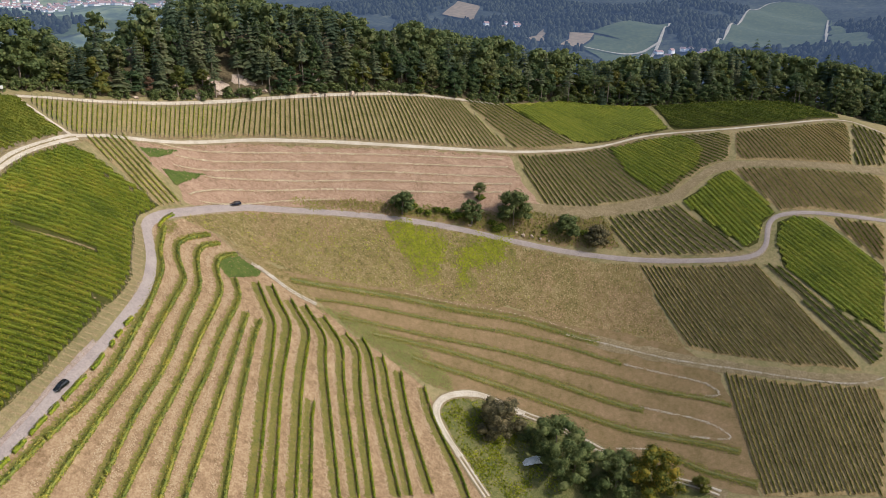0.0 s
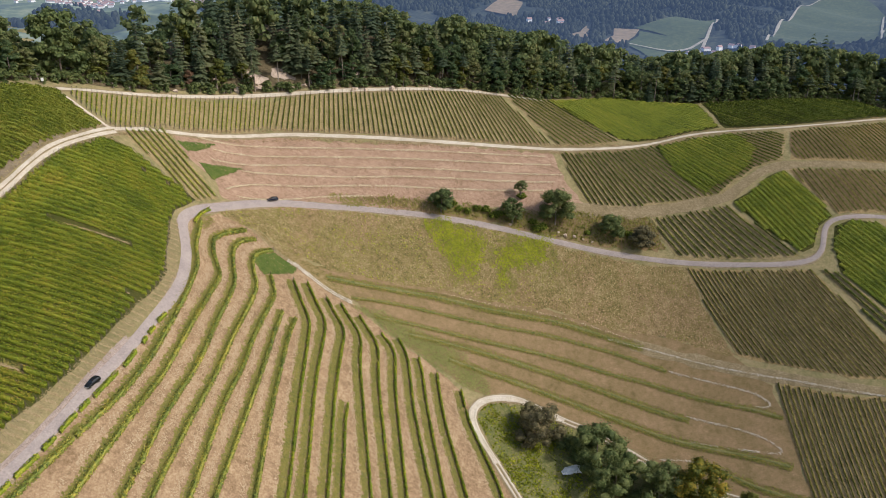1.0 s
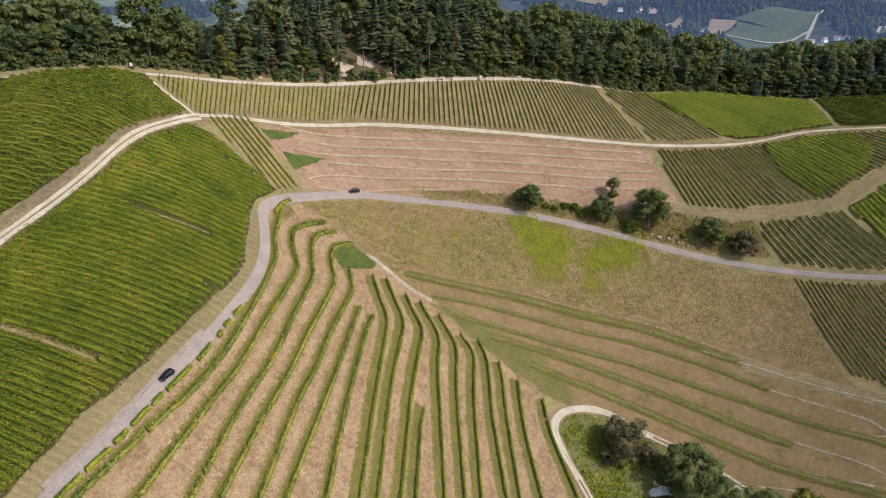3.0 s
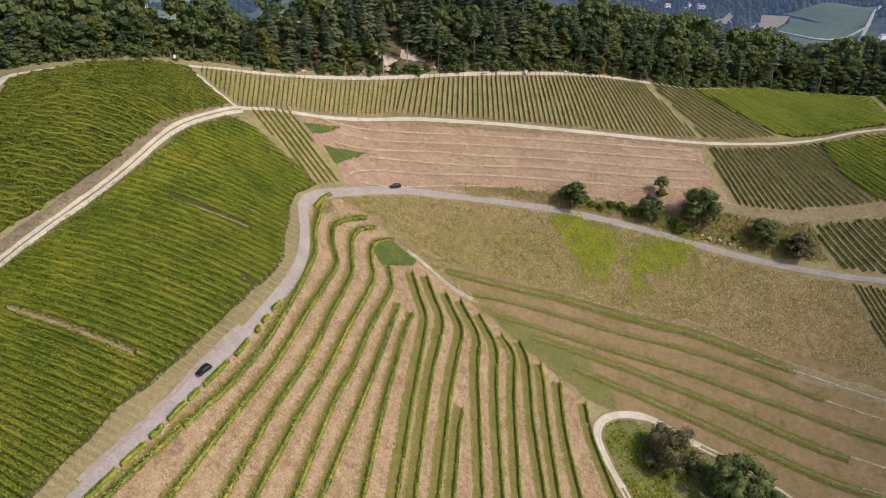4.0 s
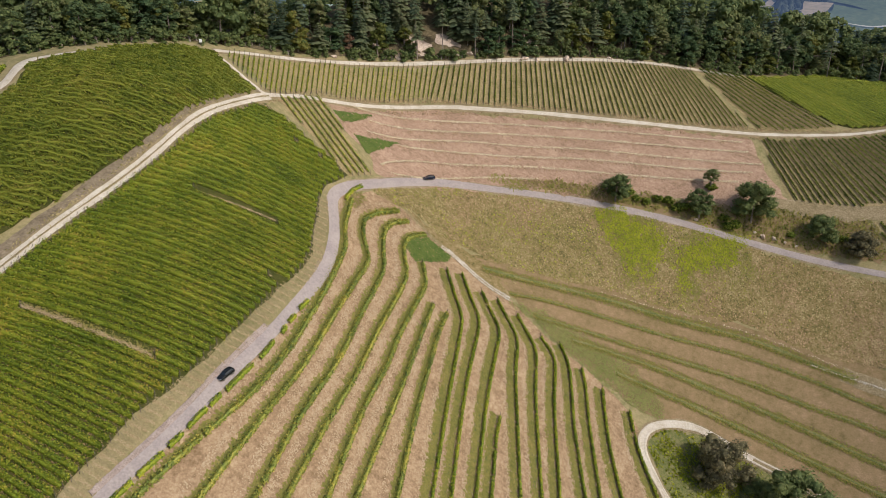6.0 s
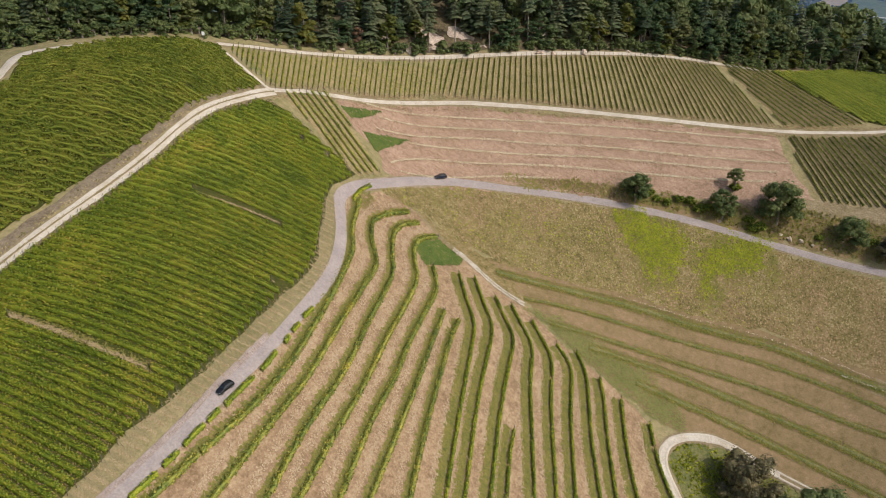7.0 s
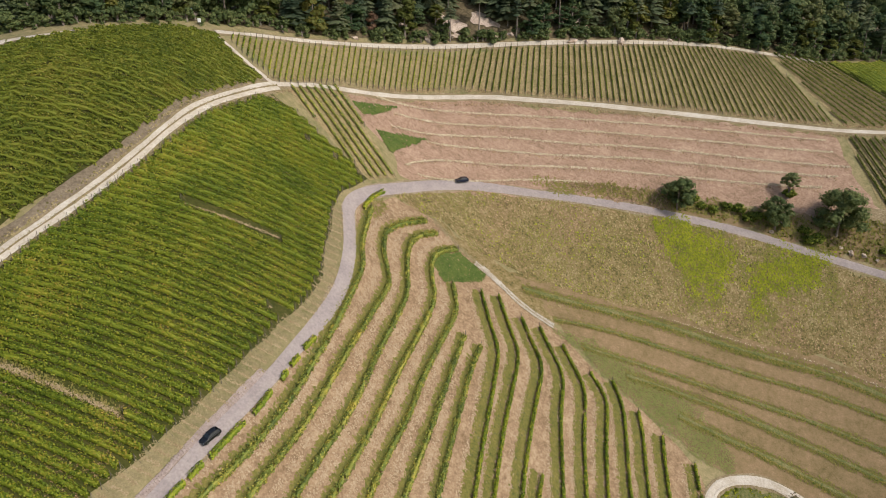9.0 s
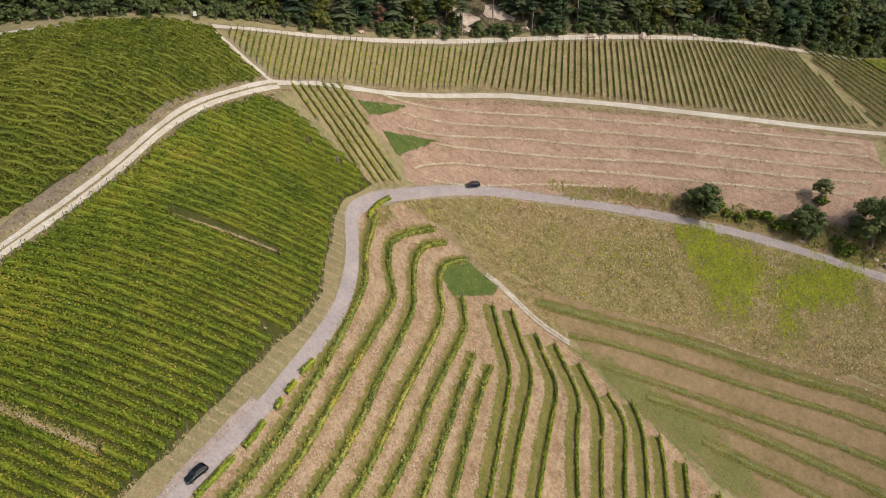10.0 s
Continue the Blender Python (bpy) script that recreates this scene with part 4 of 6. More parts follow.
sward("alley_earth", along([(-129, 214.2), (-111.8, 225.4)], 0.6, 40, 89, 0.3), 0.22, TUFT_DRY, "pale bare earth of a missing vine row", 89, 0.35)
F1_ROWS = field_rows(F1, 12, 1.9, 0.4, ref=(-127, 168))
vine_rows(thinned(F1_ROWS, (((-146, 164.6), (-117, 170.2)), ((-130, 213.8), (-111.5, 225.8))), lambda p: 0.94 - 0.15 * smooth01(215, 255, p[:, 1]), 81), VINE_LUSH, 1.15, 1.8, 66, 0.27, "lush green vine hedge with wooden end posts", "hedges of the broad green vineyard", base=0.1, core=0.6, wall=0.35)
ends = [p[-1] + (p[-1] - p[-2]) / np.hypot(*(p[-1] - p[-2])) * np.linspace(0.3, 3.6, 10)[:, None] + np.array((0.15, -0.95)) for p in F1_ROWS if p[-1][0] > -120 and p[-1][1] < 250]
q = np.repeat(np.concatenate(ends), 14, 0)
sward("alley_ends", q + np.random.RandomState(82).normal(0, 0.2, q.shape), 0.2, TUFT_DRY, "pale trodden earth at the ends of the alleys", 82, 0.15, 0.04)
# brown blades in line with the rows imitate the shadows of the row ends
q = np.repeat(np.concatenate(ends), 12, 0) + (0, 0.95)
sward("headland_grass", q + np.random.RandomState(83).normal(0, 0.25, q.shape), 0.2, HEADLAND, "brown headland grass stripes painted for the row ends' shadows", 83, 0.15, 0.05)
vine_rows(thinned([p + np.stack([lattice(p[:, 0], p[:, 1], 1.7, 8), lattice(p[:, 0], p[:, 1], 1.7, 9)], 1) * 1.7 - 0.85 for p in field_rows(F2, 14, 1.9)], (), lambda p: 0.93 + 0 * p[:, 0], 84), VINE_UPPER, 2.3, 1.0, 66, 0.31, "lush green vine hedge on the upper slope", "hedges of the upper green vineyard", posts=False, base=0.1, core=0.6, wall=0.15)
# the strip under the ridge
F3_WEST = [(-154.5, 277), (-146, 292), (-131.9, 314.5), (-112, 331.5), (-95, 343), (-95, 327.5), (-111, 313.5), (-127.2, 297.5), (-135.6, 274.5), (-144, 272.8)]
F3_EAST = [(-95, 343)] + [q for q in F3 if q[0] > -90] + [(-95, 327.5)]
vine_rows(field_rows(F3_WEST, -74, 1.7, -0.25, ref=(-125, 305)), VINE, 0.42, 1.05, 18, 0.27, "green vine hedge running down the strip below the ridge", "hedges below the ridge track")
vine_rows(field_rows(F3_EAST, -72, 2.15, 0.28, ref=(-45, 360)), VINE_DEEP, 0.5, 1.15, 18, 0.28, "dark green vine hedge running down the strip below the ridge", "hedges below the ridge track")
vine_rows(field_rows(F16, -24, 2.9), VINE_YELLOW, 0.95, 1.5, 13, 0.34, "green vine hedge beside the fallow field", "hedges beside the fallow field")
# vines on the terraced nose
for i, line in enumerate((R0, R1, R2, R3, R4, R5, R6, R8, R9, R10, R11, R12, R13, R14, R15, R16, R17, R10B)):
    ext = list(line)
    a, b = np.array(ext[-1]), np.array(ext[-2])
    ext.append(tuple(a + (a - b) / np.hypot(*(a - b)) * 25))
    p = resample(ext, 0.8)
    side = -1.0 if normals2(p)[len(p) // 2][0] > 0 else 1.0
    bank = p + normals2(p) * side * (0.9 if i < 7 else 1.9)
    sward("straw_strip", along(p + normals2(p) * side * 3.4, 1.8, 9, 160 + i, 0.6), 0.3, STRAW, "bleached straw on a vine terrace", 160 + i, 0.11, 0.05, "straw")
    ribbon("bank_turf", bank, 1.2 if i < 7 else 1.4, GRASS, 0.13, "turf of a terrace bank", "bank", vary=0.5, seed=i)
    sward("terrace_bank", along(bank, 2.1 if i < 7 else 2.3, 14, 100 + i, 0.2), 0.55, BANK, "soft olive-green grass on the bank of a vine terrace", 100 + i, 0.14)
    vine_rows([p], VINE_YELLOW if i < 7 else VINE, 1.2 if i < 7 else 0.85, 1.55, 44, 0.3, "green and yellowing vine hedge along a terrace", "hedges on the terraced nose", posts=True, gap=0.05, base=0.15, wall=0.4)
for a, b in (((-95.7, 210.0), (-96.4, 205.4)), ((-96.4, 203.0), (-96.8, 199.8)), ((-96.8, 198.0), (-97.0, 195.6)), ((-97.4, 192.0), (-98.1, 185.6)), ((-98.8, 183.0), (-100.8, 173.4)), ((-101.3, 171.7), (-102.2, 168.2)), ((-102.4, 167.2), (-103.8, 161.2)), ((-104.1, 159.8), (-105.2, 155.6)), ((-105.5, 154.0), (-107.6, 147.4)), ((-108.0, 146.0), (-111.4, 134.4))):
    k = max(5, int(math.hypot(b[0] - a[0], b[1] - a[1]) / 0.7))
    p = np.array(a) + np.linspace(0, 1, k)[:, None] * (np.array(b) - a)
    vine_rows([p], VINE, 1.1, 1.6, 32, 0.3, "short green hedge piece beside the lane", "hedge pieces beside the lane", posts=False, base=0.1)
vine_rows([resample([(-102.9, 257.1), (-103.2, 261.6), (-102.8, 265.8), (-101.7, 270.1)], 0.8)], VINE, 1.0, 1.5, 30, 0.32, "dark green hedge piece inside the lane's bend", "hedge pieces beside the lane", posts=False, base=0.1)
sward("rough_grass", strewn([(-102.2, 256.6), (-102.7, 261.8), (-101.2, 267.9), (-99.6, 265.7), (-100.1, 258.0)], 8, 1.0, 64, 3.0, 0.5), 0.42, BANK, "rough green grass inside the lane's bend", 64, 0.2)

# grassy banks of the long terraces
rnd = np.random.RandomState(5)
for i, (line, wd) in enumerate(((T1, 2.4), (T2, 1.3), (T3, 1.6), (T4, 2.2), (T5, 2.3), (T6, 2.4))):
    ribbon("terrace_bank", line, wd * 0.55, GRASS, 0.2, "grassy bank of a long slope terrace", "bank", crown=0.4, vary=0.5, seed=i)
    sward("bank_grass", along(line, wd * 1.5, 13, 120 + i, 0.3), 0.4, BANK, "olive-green grass on a terrace bank", 120 + i, 0.26)
    p = resample(line, 0.8)
    sward("bank_grass", along(p - normals2(p) * np.sign(normals2(p)[:, 1:2]) * wd * 0.3, wd * 0.7, 9, 130 + i, 0.5), 0.4, TUFT_GREEN, "taller green grass at the foot of a bank", 130 + i, 0.3)

# vineyards across the hollow
vine_block(F3B, -36, 2.6, VINE_DEEP, 0.6, 1.35, 22, 0.32, "dark green vine rows slanting down from the ridge")
vine_block(F2B, 50, 2.0, VINE_LUSH, 2.6, 1.1, 46, 0.44, "green vineyard beyond the crest track")
vine_block(F4, -42, 2.0, VINE_BRIGHT, 2.3, 1.1, 56, 0.34, "bright green dense vineyard below the wood")
vine_block([(85.0, 381.4), (103.9, 387.5), (126.5, 392.2), (132.6, 376.2), (124.9, 361.5), (102.8, 348.7), (90.9, 363.6)], -50, 1.6, VINE_BRIGHT, 1.7, 1.25, 40, 0.34, "bright green dense corner of a vineyard between two tracks")
vine_block(F5, -50, 2.2, VINE_DEEP, 1.0, 1.3, 20, 0.38, "dark green vineyard below the wood")
vine_block(F6, -50, 2.3, VINE_DEEP, 0.6, 1.3, 22, 0.34, "green vineyard between two tracks", fan=0.12)
vine_block(F7, -84, 2.1, VINE_DARK, 0.5, 1.2, 18, 0.29, "brownish vineyard with open alleys")
vine_block(F7B, -104, 2.6, VINE_DARK, 0.8, 1.3, 20, 0.36, "dark vine rows at the slope's shoulder")
vine_block(F8, -78, 2.3, VINE_DARK, 0.55, 1.2, 18, 0.3, "dark vine rows above the lane")
vine_block(F9, -66, 2.0, VINE_BRIGHT, 2.3, 1.1, 56, 0.34, "bright green dense vineyard in the lane's bend")
vine_block(F10, -57, 2.3, VINE_DEEP, 0.6, 1.3, 22, 0.34, "green vine rows above the lane")
vine_block(F11, -69, 1.5, VINE_DARK, 0.42, 0.85, 20, 0.25, "dark vineyard with straight rows below the lane")
vine_block(F12, -58, 2.0, VINE_BRIGHT, 1.9, 1.1, 56, 0.34, "bright green dense vineyard below the lane's bend")
vine_block(F12B, -80, 2.3, VINE_DARK, 0.7, 1.3, 20, 0.36, "dark vine rows below the lane")
vine_block(F13, -62, 2.2, VINE_DEEP, 0.9, 1.3, 18, 0.36, "narrow strip of vine rows")
vine_block(F14, -90, 1.6, VINE_DARK, 0.42, 0.85, 21, 0.25, "dark vineyard with straight rows at the slope's foot")

# weeds and tufts
rnd = np.random.RandomState(11)
q = scatter(F17, 5.0, rnd)
q = q[np.maximum(edge_distance(YEL1, q), edge_distance(YEL2, q)) + rnd.normal(0, 2.8, len(q)) < 0]
v = lattice(q[:, 0], q[:, 1], 9, 3) + 0.5 * lattice(q[:, 0], q[:, 1], 2.5, 4) + rnd.normal(0, 0.18, len(q)) + 0.35 * smooth01(20, 70, q[:, 0])
sward("weeds", q[v < 0.82], 0.45, TUFT, "withered olive and straw weeds", 31, 0.13, 0.14, "weeds")
sward("weeds", q[v > 0.98], 0.45, TUFT_RUST, "rusty brown withered weeds", 30, 0.13, 0.14, "weeds")
q = scatter(F17, 3.0, rnd)
v = lattice(q[:, 0], q[:, 1], 7, 13) + rnd.normal(0, 0.16, len(q)) - 0.45 * smooth01(10, 60, q[:, 0])
sward("weeds", q[v > 0.55], 0.42, BANK, "olive-green weeds in the unkempt field", 29, 0.15, 0.16, "weeds")
q = scatter(F17, 1.2, rnd)
v = lattice(q[:, 0], q[:, 1], 5, 23) + rnd.normal(0, 0.16, len(q)) - 0.5 * smooth01(0, 60, q[:, 0])
sward("weeds", q[v > 0.62], 0.42, MUSTARD, "yellowish weeds sprinkled in the field", 28, 0.18, 0.3, "weeds")
for i, poly in enumerate((YEL1, YEL2)):
    sward("weeds", strewn(poly, 13.0, 4.5, 32 + i, 4.0, 0.7), 0.5, MUSTARD, "patch of bright yellow-green weeds", 32 + i, 0.2, 0.3, "weeds")
    sward("weeds", strewn(poly, 8.0, 9.0, 42 + i, 4.5, 0.9), 0.5, BANK, "green weeds round a yellow-green patch", 42 + i, 0.15, 0.16, "weeds")
q = scatter(CLUMP, 4.0, rnd)
v = lattice(q[:, 0], q[:, 1], 5, 44) + rnd.normal(0, 0.15, len(q)) - 0.02 * np.maximum(0, q[:, 0] - 15)
tufts("weeds", q[v > 0.42], 0.5, MUSTARD, "yellow-green undergrowth in the hollow", 39, 0.35, 2)
lane = resample(ROAD_LINE, 1.0)


def off_lane(q, gap=2.0):
    """Plan places that lie clear of the lane."""
    return q[np.hypot(q[:, None, 0] - lane[None, :, 0], q[:, None, 1] - lane[None, :, 1]).min(1) > gap]


sward("weeds", off_lane(strewn(SCRUB_FIELD, 4.0, 1.5, 52, 7.0, 1.2)), 0.5, BANK, "green rough growth on the verge", 52, 0.35, 0.5, "weeds")
sward("weeds", strewn([(-54, 315.5), (-40, 321.5), (-24, 326), (-19, 325), (-22, 322), (-40, 318.5)], 8, 1.6, 53, 4.0), 0.5, TUFT_RUST, "rusty brown dead growth on the verge", 53, 0.3, 0.4, "weeds")
tufts("weeds", off_lane(scatter(SCRUB_FIELD, 0.8, rnd)), 0.5, TUFT_GREEN, "rough green verge growth", 34, 0.35, 3)



# ---- trees ----
def tube(pts, radii, sides=6):
    """A tapered limb through 3D points."""
    V, F = [], []
    for i, (p, r) in enumerate(zip(pts, radii)):
        for k in range(sides):
            a = 2 * math.pi * k / sides
            V.append((p[0] + r * math.cos(a), p[1] + r * math.sin(a), p[2]))
    for i in range(len(pts) - 1):
        for k in range(sides):
            F.append((i * sides + k, i * sides + (k + 1) % sides, (i + 1) * sides + (k + 1) % sides, (i + 1) * sides + k))
    return np.array(V, float), np.array(F)


def quad_ball(n):
    """A ball of quads, n by n on each of six sides."""
    idx, V, F = {}, [], []
    for ax in range(3):
        for sg in (-1, 1):
            def at(i, j):
                p = [0, 0, 0]
                p[ax], p[(ax + 1) % 3], p[(ax + 2) % 3] = n * sg, 2 * i - n, 2 * j - n
                p = tuple(p)
                if p not in idx:
                    idx[p] = len(V)
                    q = np.tan(np.array(p) / n * 0.7) / math.tan(0.7)
                    V.append(q / np.linalg.norm(q))
                return idx[p]
            for i in range(n):
                for j in range(n):
                    f = (at(i, j), at(i + 1, j), at(i + 1, j + 1), at(i, j + 1))
                    F.append(f if sg > 0 else f[::-1])
    return np.array(V), np.array(F)


BALL_FINE, BALL = quad_ball(3), quad_ball(2)


def conifer_parts(seed, height=25.0, spread=3.6, bare=0.25, sprays=900):
    """A trunk with whorls of drooping boughs, each folded along its ridge, and loose sprays between them."""
    rnd = np.random.RandomState(seed)
    lean = rnd.normal(0, 0.25, 2)
    trunk = tube([(lean[0] * f * f, lean[1] * f * f, height * f) for f in (0, 0.3, 0.6, 0.97)], (0.34, 0.26, 0.16, 0.03))
    V, F = [], []
    whorls = max(5, int((1 - bare) * height / 1.45))
    for w in range(whorls):
        f = bare + (1 - bare) * (w + rnd.uniform(0, 0.5)) / whorls
        reach = spread * (1.03 - (f - bare) / (1 - bare)) ** 0.8 * rnd.uniform(0.75, 1.15) + 0.3
        m = 7 if reach > 1.2 else 5
        turn = rnd.uniform(0, 6.28)
        for k in range(m):
            if rnd.uniform() < 0.12:
                continue
            a = turn + 6.283 * k / m + rnd.normal(0, 0.2)
            L = reach * rnd.uniform(0.7, 1.2)
            out, side = np.array((math.cos(a), math.sin(a), 0)), np.array((-math.sin(a), math.cos(a), 0))
            root = np.array((lean[0] * f * f, lean[1] * f * f, height * f))
            pts = [root + (0, 0, 0.25), root + out * L * 0.6 + (0, 0, -0.06 * L), root + out * L + (0, 0, -0.34 * L)]
            wd = [0.16 * L, 0.34 * L, 0.05 * L]
            n0 = len(V)
            for p, q in zip(pts, wd):
                V += [p - side * q - (0, 0, 0.55 * q + 0.1 * rnd.uniform()), p, p + side * q - (0, 0, 0.55 * q + 0.1 * rnd.uniform())]
            for i in (0, 3):
                for j in (0, 1):
                    F.append((n0 + i + j, n0 + i + j + 3, n0 + i + j + 4, n0 + i + j + 1))
    n = sprays // 4
    f = bare + (1 - bare) * rnd.beta(1.0, 1.25, n)
    az = rnd.uniform(0, 6.283, n)
    rr = (spread * (1.02 - (f - bare) / (1 - bare)) ** 0.8 + 0.2) * rnd.uniform(0.45, 1.05, n)
    C = np.column_stack([rr * np.cos(az) + lean[0] * f * f, rr * np.sin(az) + lean[1] * f * f, height * f - rr * 0.2])
    out = np.column_stack([np.cos(az), np.sin(az), -0.5 + 0 * az])
    sz = np.clip(0.5 + 0.5 * (1 - f) + 0.15 * rnd.normal(size=n), 0.3, 1.2)[:, None]
    side = np.column_stack([-np.sin(az), np.cos(az), rnd.normal(0, 0.35, n)])
    loose = np.stack([C - out * sz * 0.7, C + side * sz * 0.5, C + out * sz, C - side * sz * 0.5], 1).reshape(-1, 3)
    return trunk, join([(np.array(V), np.array(F)), (loose, np.arange(4 * n).reshape(-1, 4))])


def broadleaf_parts(seed, height=18.0, spread=6.0, sprays=1500, bare=0.22, leaf=0.75, lobes=16, ball=None):
    """A trunk with limbs and a crown of leafy lobes: each a rough inner mass with leaf sprays standing out of it."""
    rnd = np.random.RandomState(seed)
    limbs = [tube([(0, 0, 0), (0.1, 0, height * 0.3), (0.2, 0.1, height * 0.62)], (0.42, 0.32, 0.12), 7)]
    bv, bf = ball or BALL_FINE
    cen, ch = [], []
    for k in range(lobes):
        a, e = rnd.uniform(0, 6.28), (k + rnd.uniform(0, 1)) / lobes
        zz = height * (bare + 0.07 + (0.83 - bare) * e)
        rad = spread * rnd.uniform(0.35, 1) * math.sqrt(max(0.06, 1 - ((e - 0.35) / 0.72) ** 2)) * 0.72
        c = np.array((rad * math.cos(a), rad * math.sin(a), zz))
        r = spread * rnd.uniform(0.24, 0.42) * (16.0 / max(lobes, 10)) ** 0.4
        cen.append((c, r))
        ch.append((bv * (r * (0.58 + 0.14 * rnd.normal(size=len(bv))))[:, None] * (1, 1, 0.85) + c, bf))
        if k < 7:
            limbs.append(tube([(0.1, 0, height * 0.28), tuple(c * 0.55 + np.array((0, 0, height * 0.15))), tuple(c)], (0.2, 0.12, 0.04), 5))
    pick = rnd.randint(0, lobes, sprays)
    d = rnd.normal(size=(sprays, 3))
    d /= np.linalg.norm(d, axis=1)[:, None]
    d[:, 2] = np.where(d[:, 2] < -0.3, -d[:, 2] * 0.5, d[:, 2])
    C = np.array([cen[k][0] for k in pick]) + d * (np.array([cen[k][1] for k in pick]) * rnd.uniform(0.55, 1.15, sprays))[:, None] * (1, 1, 0.85)
    return join(limbs), join(ch + [cards(C, leaf, rnd, d + (0, 0, 0.25), 0.4)])


def tree(name, made, crown_mat, label, category, group=""):
    root = new(name)
    (tv, tf), (cv, cf) = made
    part("trunk", mesh_np("trunk", tv, tf, BARK, smooth=True), root)
    part("crown", mesh_np("crown", cv, cf, crown_mat, smooth=True), root)
    return tagged(root, label, category, group)


def stand(x, y, s=1.0, turn=0.0, sink=0.15, sz=None):
    return Matrix.LocRotScale((x, y, float(land(x, y)) - sink), Euler((0, 0, turn)), (s, s, sz or s))


CON = [conifer_parts(100 + i, 25, 4.0 + 0.5 * (i % 3), (0.03, 0.06, 0.2, 0.04)[i % 4], 900) for i in range(4)]
BRO = [broadleaf_parts(200 + i, (19, 17, 20, 18)[i], 5.2 + 0.5 * i, 1150, (0.0, 0.02, 0.12, 0.04)[i], 0.8, (24, 20, 26, 22)[i], BALL) for i in range(4)]
conifers = [tree("conifer", c, SPRUCE, "tall dark green conifer at the wood's edge", "conifer", "conifers of the wood") for c in CON]
broads = [tree("broadleaf_tree", b, (LEAF, LEAF_OLIVE, LEAF, LEAF)[i], "leafy olive-green deciduous tree at the wood's edge" if i == 1 else "leafy dark green deciduous tree at the wood's edge", "tree", "deciduous trees of the wood") for i, b in enumerate(BRO)]

FRONT = [(-290, 218), (-245, 224), (-212.5, 236), (-191, 248.5), (-176, 261.5), (-165.5, 278), (-156, 297), (-139, 320), (-115, 340), (-84, 357), (-49, 375), (-17, 394), (7, 403), (30, 411), (67, 439), (117, 438), (170, 446), (206, 452), (230, 433), (290, 428), (360, 440)]
# the wood's skyline: bearing and height over the horizon, in degrees, seen from over the plan's origin
SKYLINE = [(-31.9, -4.49), (-30.0, -4.59), (-29.1, -3.81), (-27.4, -3.36), (-25.8, -4.25), (-25.2, -4.56), (-24.6, -3.84), (-24.2, -2.33), (-24.0, -3.67), (-23.6, -4.23), (-23.0, -3.5), (-22.1, -2.6), (-21.1, -1.84), (-19.3, -1.32), (-17.4, -0.95), (-14.8, -1.16), (-12.9, -1.6), (-10.9, -2.13), (-7.7, -2.2), (-6.1, -2.93), (-5.1, -3.83), (-3.7, -3.67), (-2.2, -2.91), (-1.0, -3.89), (0.5, -3.55), (2.6, -4.33), (3.8, -3.83), (5.5, -4.36), (6.8, -4.98), (8.4, -4.55), (9.3, -5.32), (11.3, -5.75), (14.5, -5.29), (18.0, -4.93), (20.2, -4.27), (22.2, -3.67), (24.9, -4.15), (27.0, -4.63), (29.9, -4.69)]
front = resample(FRONT, 6.2)
fn = normals2(front)
fn = np.where((fn * front).sum(1)[:, None] < 0, -fn, fn)
rnd = np.random.RandomState(77)
used_c, used_b = [0] * 4, [0] * 4
back = []


def headroom(x, y):
    """How tall a tree may stand at a plan place under the wood's skyline."""
    b = math.degrees(math.atan2(x, y))
    if b < SKYLINE[0][0]:
        return 24.0
    e = np.interp(b, [q[0] for q in SKYLINE], [q[1] for q in SKYLINE])
    return 110 + math.hypot(x, y) * math.tan(radians(e)) - float(land(x, y))


def place(kind, k, x, y, s, sz, turn):
    src, used = (conifers, used_c) if kind else (broads, used_b)
    me = Matrix.LocRotScale((x, y, float(land(x, y)) - 0.2), Euler((0, 0, turn)), None)
    if used[k] == 0:
        ob = src[k]
        ob.matrix_basis = me
    else:
        ob = copy_thing(src[k], me)
    ob.scale = (s, s, sz)
    used[k] += 1


CLEARINGS = ((-104, 348, 6), (-94, 355, 5), (-122, 339, 3.5), (-60, 371, 3.5))
for depth in (0, 6, 12.5, 20, 28, 38, 50, 64, 80, 100, 124):
    for i, (p, q) in enumerate(zip(front, fn)):
        if depth > 30 and rnd.uniform() < (0.25 if depth < 60 else 0.5):
            continue
        x, y = p + q * (depth + rnd.uniform(-2.4, 2.4)) + rnd.uniform(-2.2, 2.2, 2)
        u = i / len(front)
        con = rnd.uniform() < (0.5 if depth == 0 else 1.0) * (0.12 if u < 0.24 else 0.55 if u < 0.42 else 0.22)
        k = rnd.randint(0, 4)
        full = (25.0, (19, 17, 20, 18)[k])[0 if con else 1]
        tall = (0.78 + 0.08 * min(depth, 30) / 10) * (rnd.uniform(0.45, 1.1) if depth == 0 else rnd.uniform(0.8, 1.2))
        tall *= 0.85 if x < -168 else 1.12 if -150 < x < -60 else 1.0
        room = headroom(x, y) * rnd.uniform(0.86, 1.04) / full
        if depth > 18:
            tall = max(tall, min(room, 1.45))
        tall = min(tall, room)
        if any(math.hypot(x - a, y - b) < r for a, b, r in CLEARINGS) or tall < 0.25 or math.hypot(x + 163, y - 292) < 10:
            continue
        if depth < 14:
            place(con, k, x, y, (0.62 + tall * 0.42) * rnd.uniform(0.85, 1.15), tall, rnd.uniform(0, 6.28))
        else:
            back.append((con, k, x, y, tall, rnd.uniform(0, 6.28)))

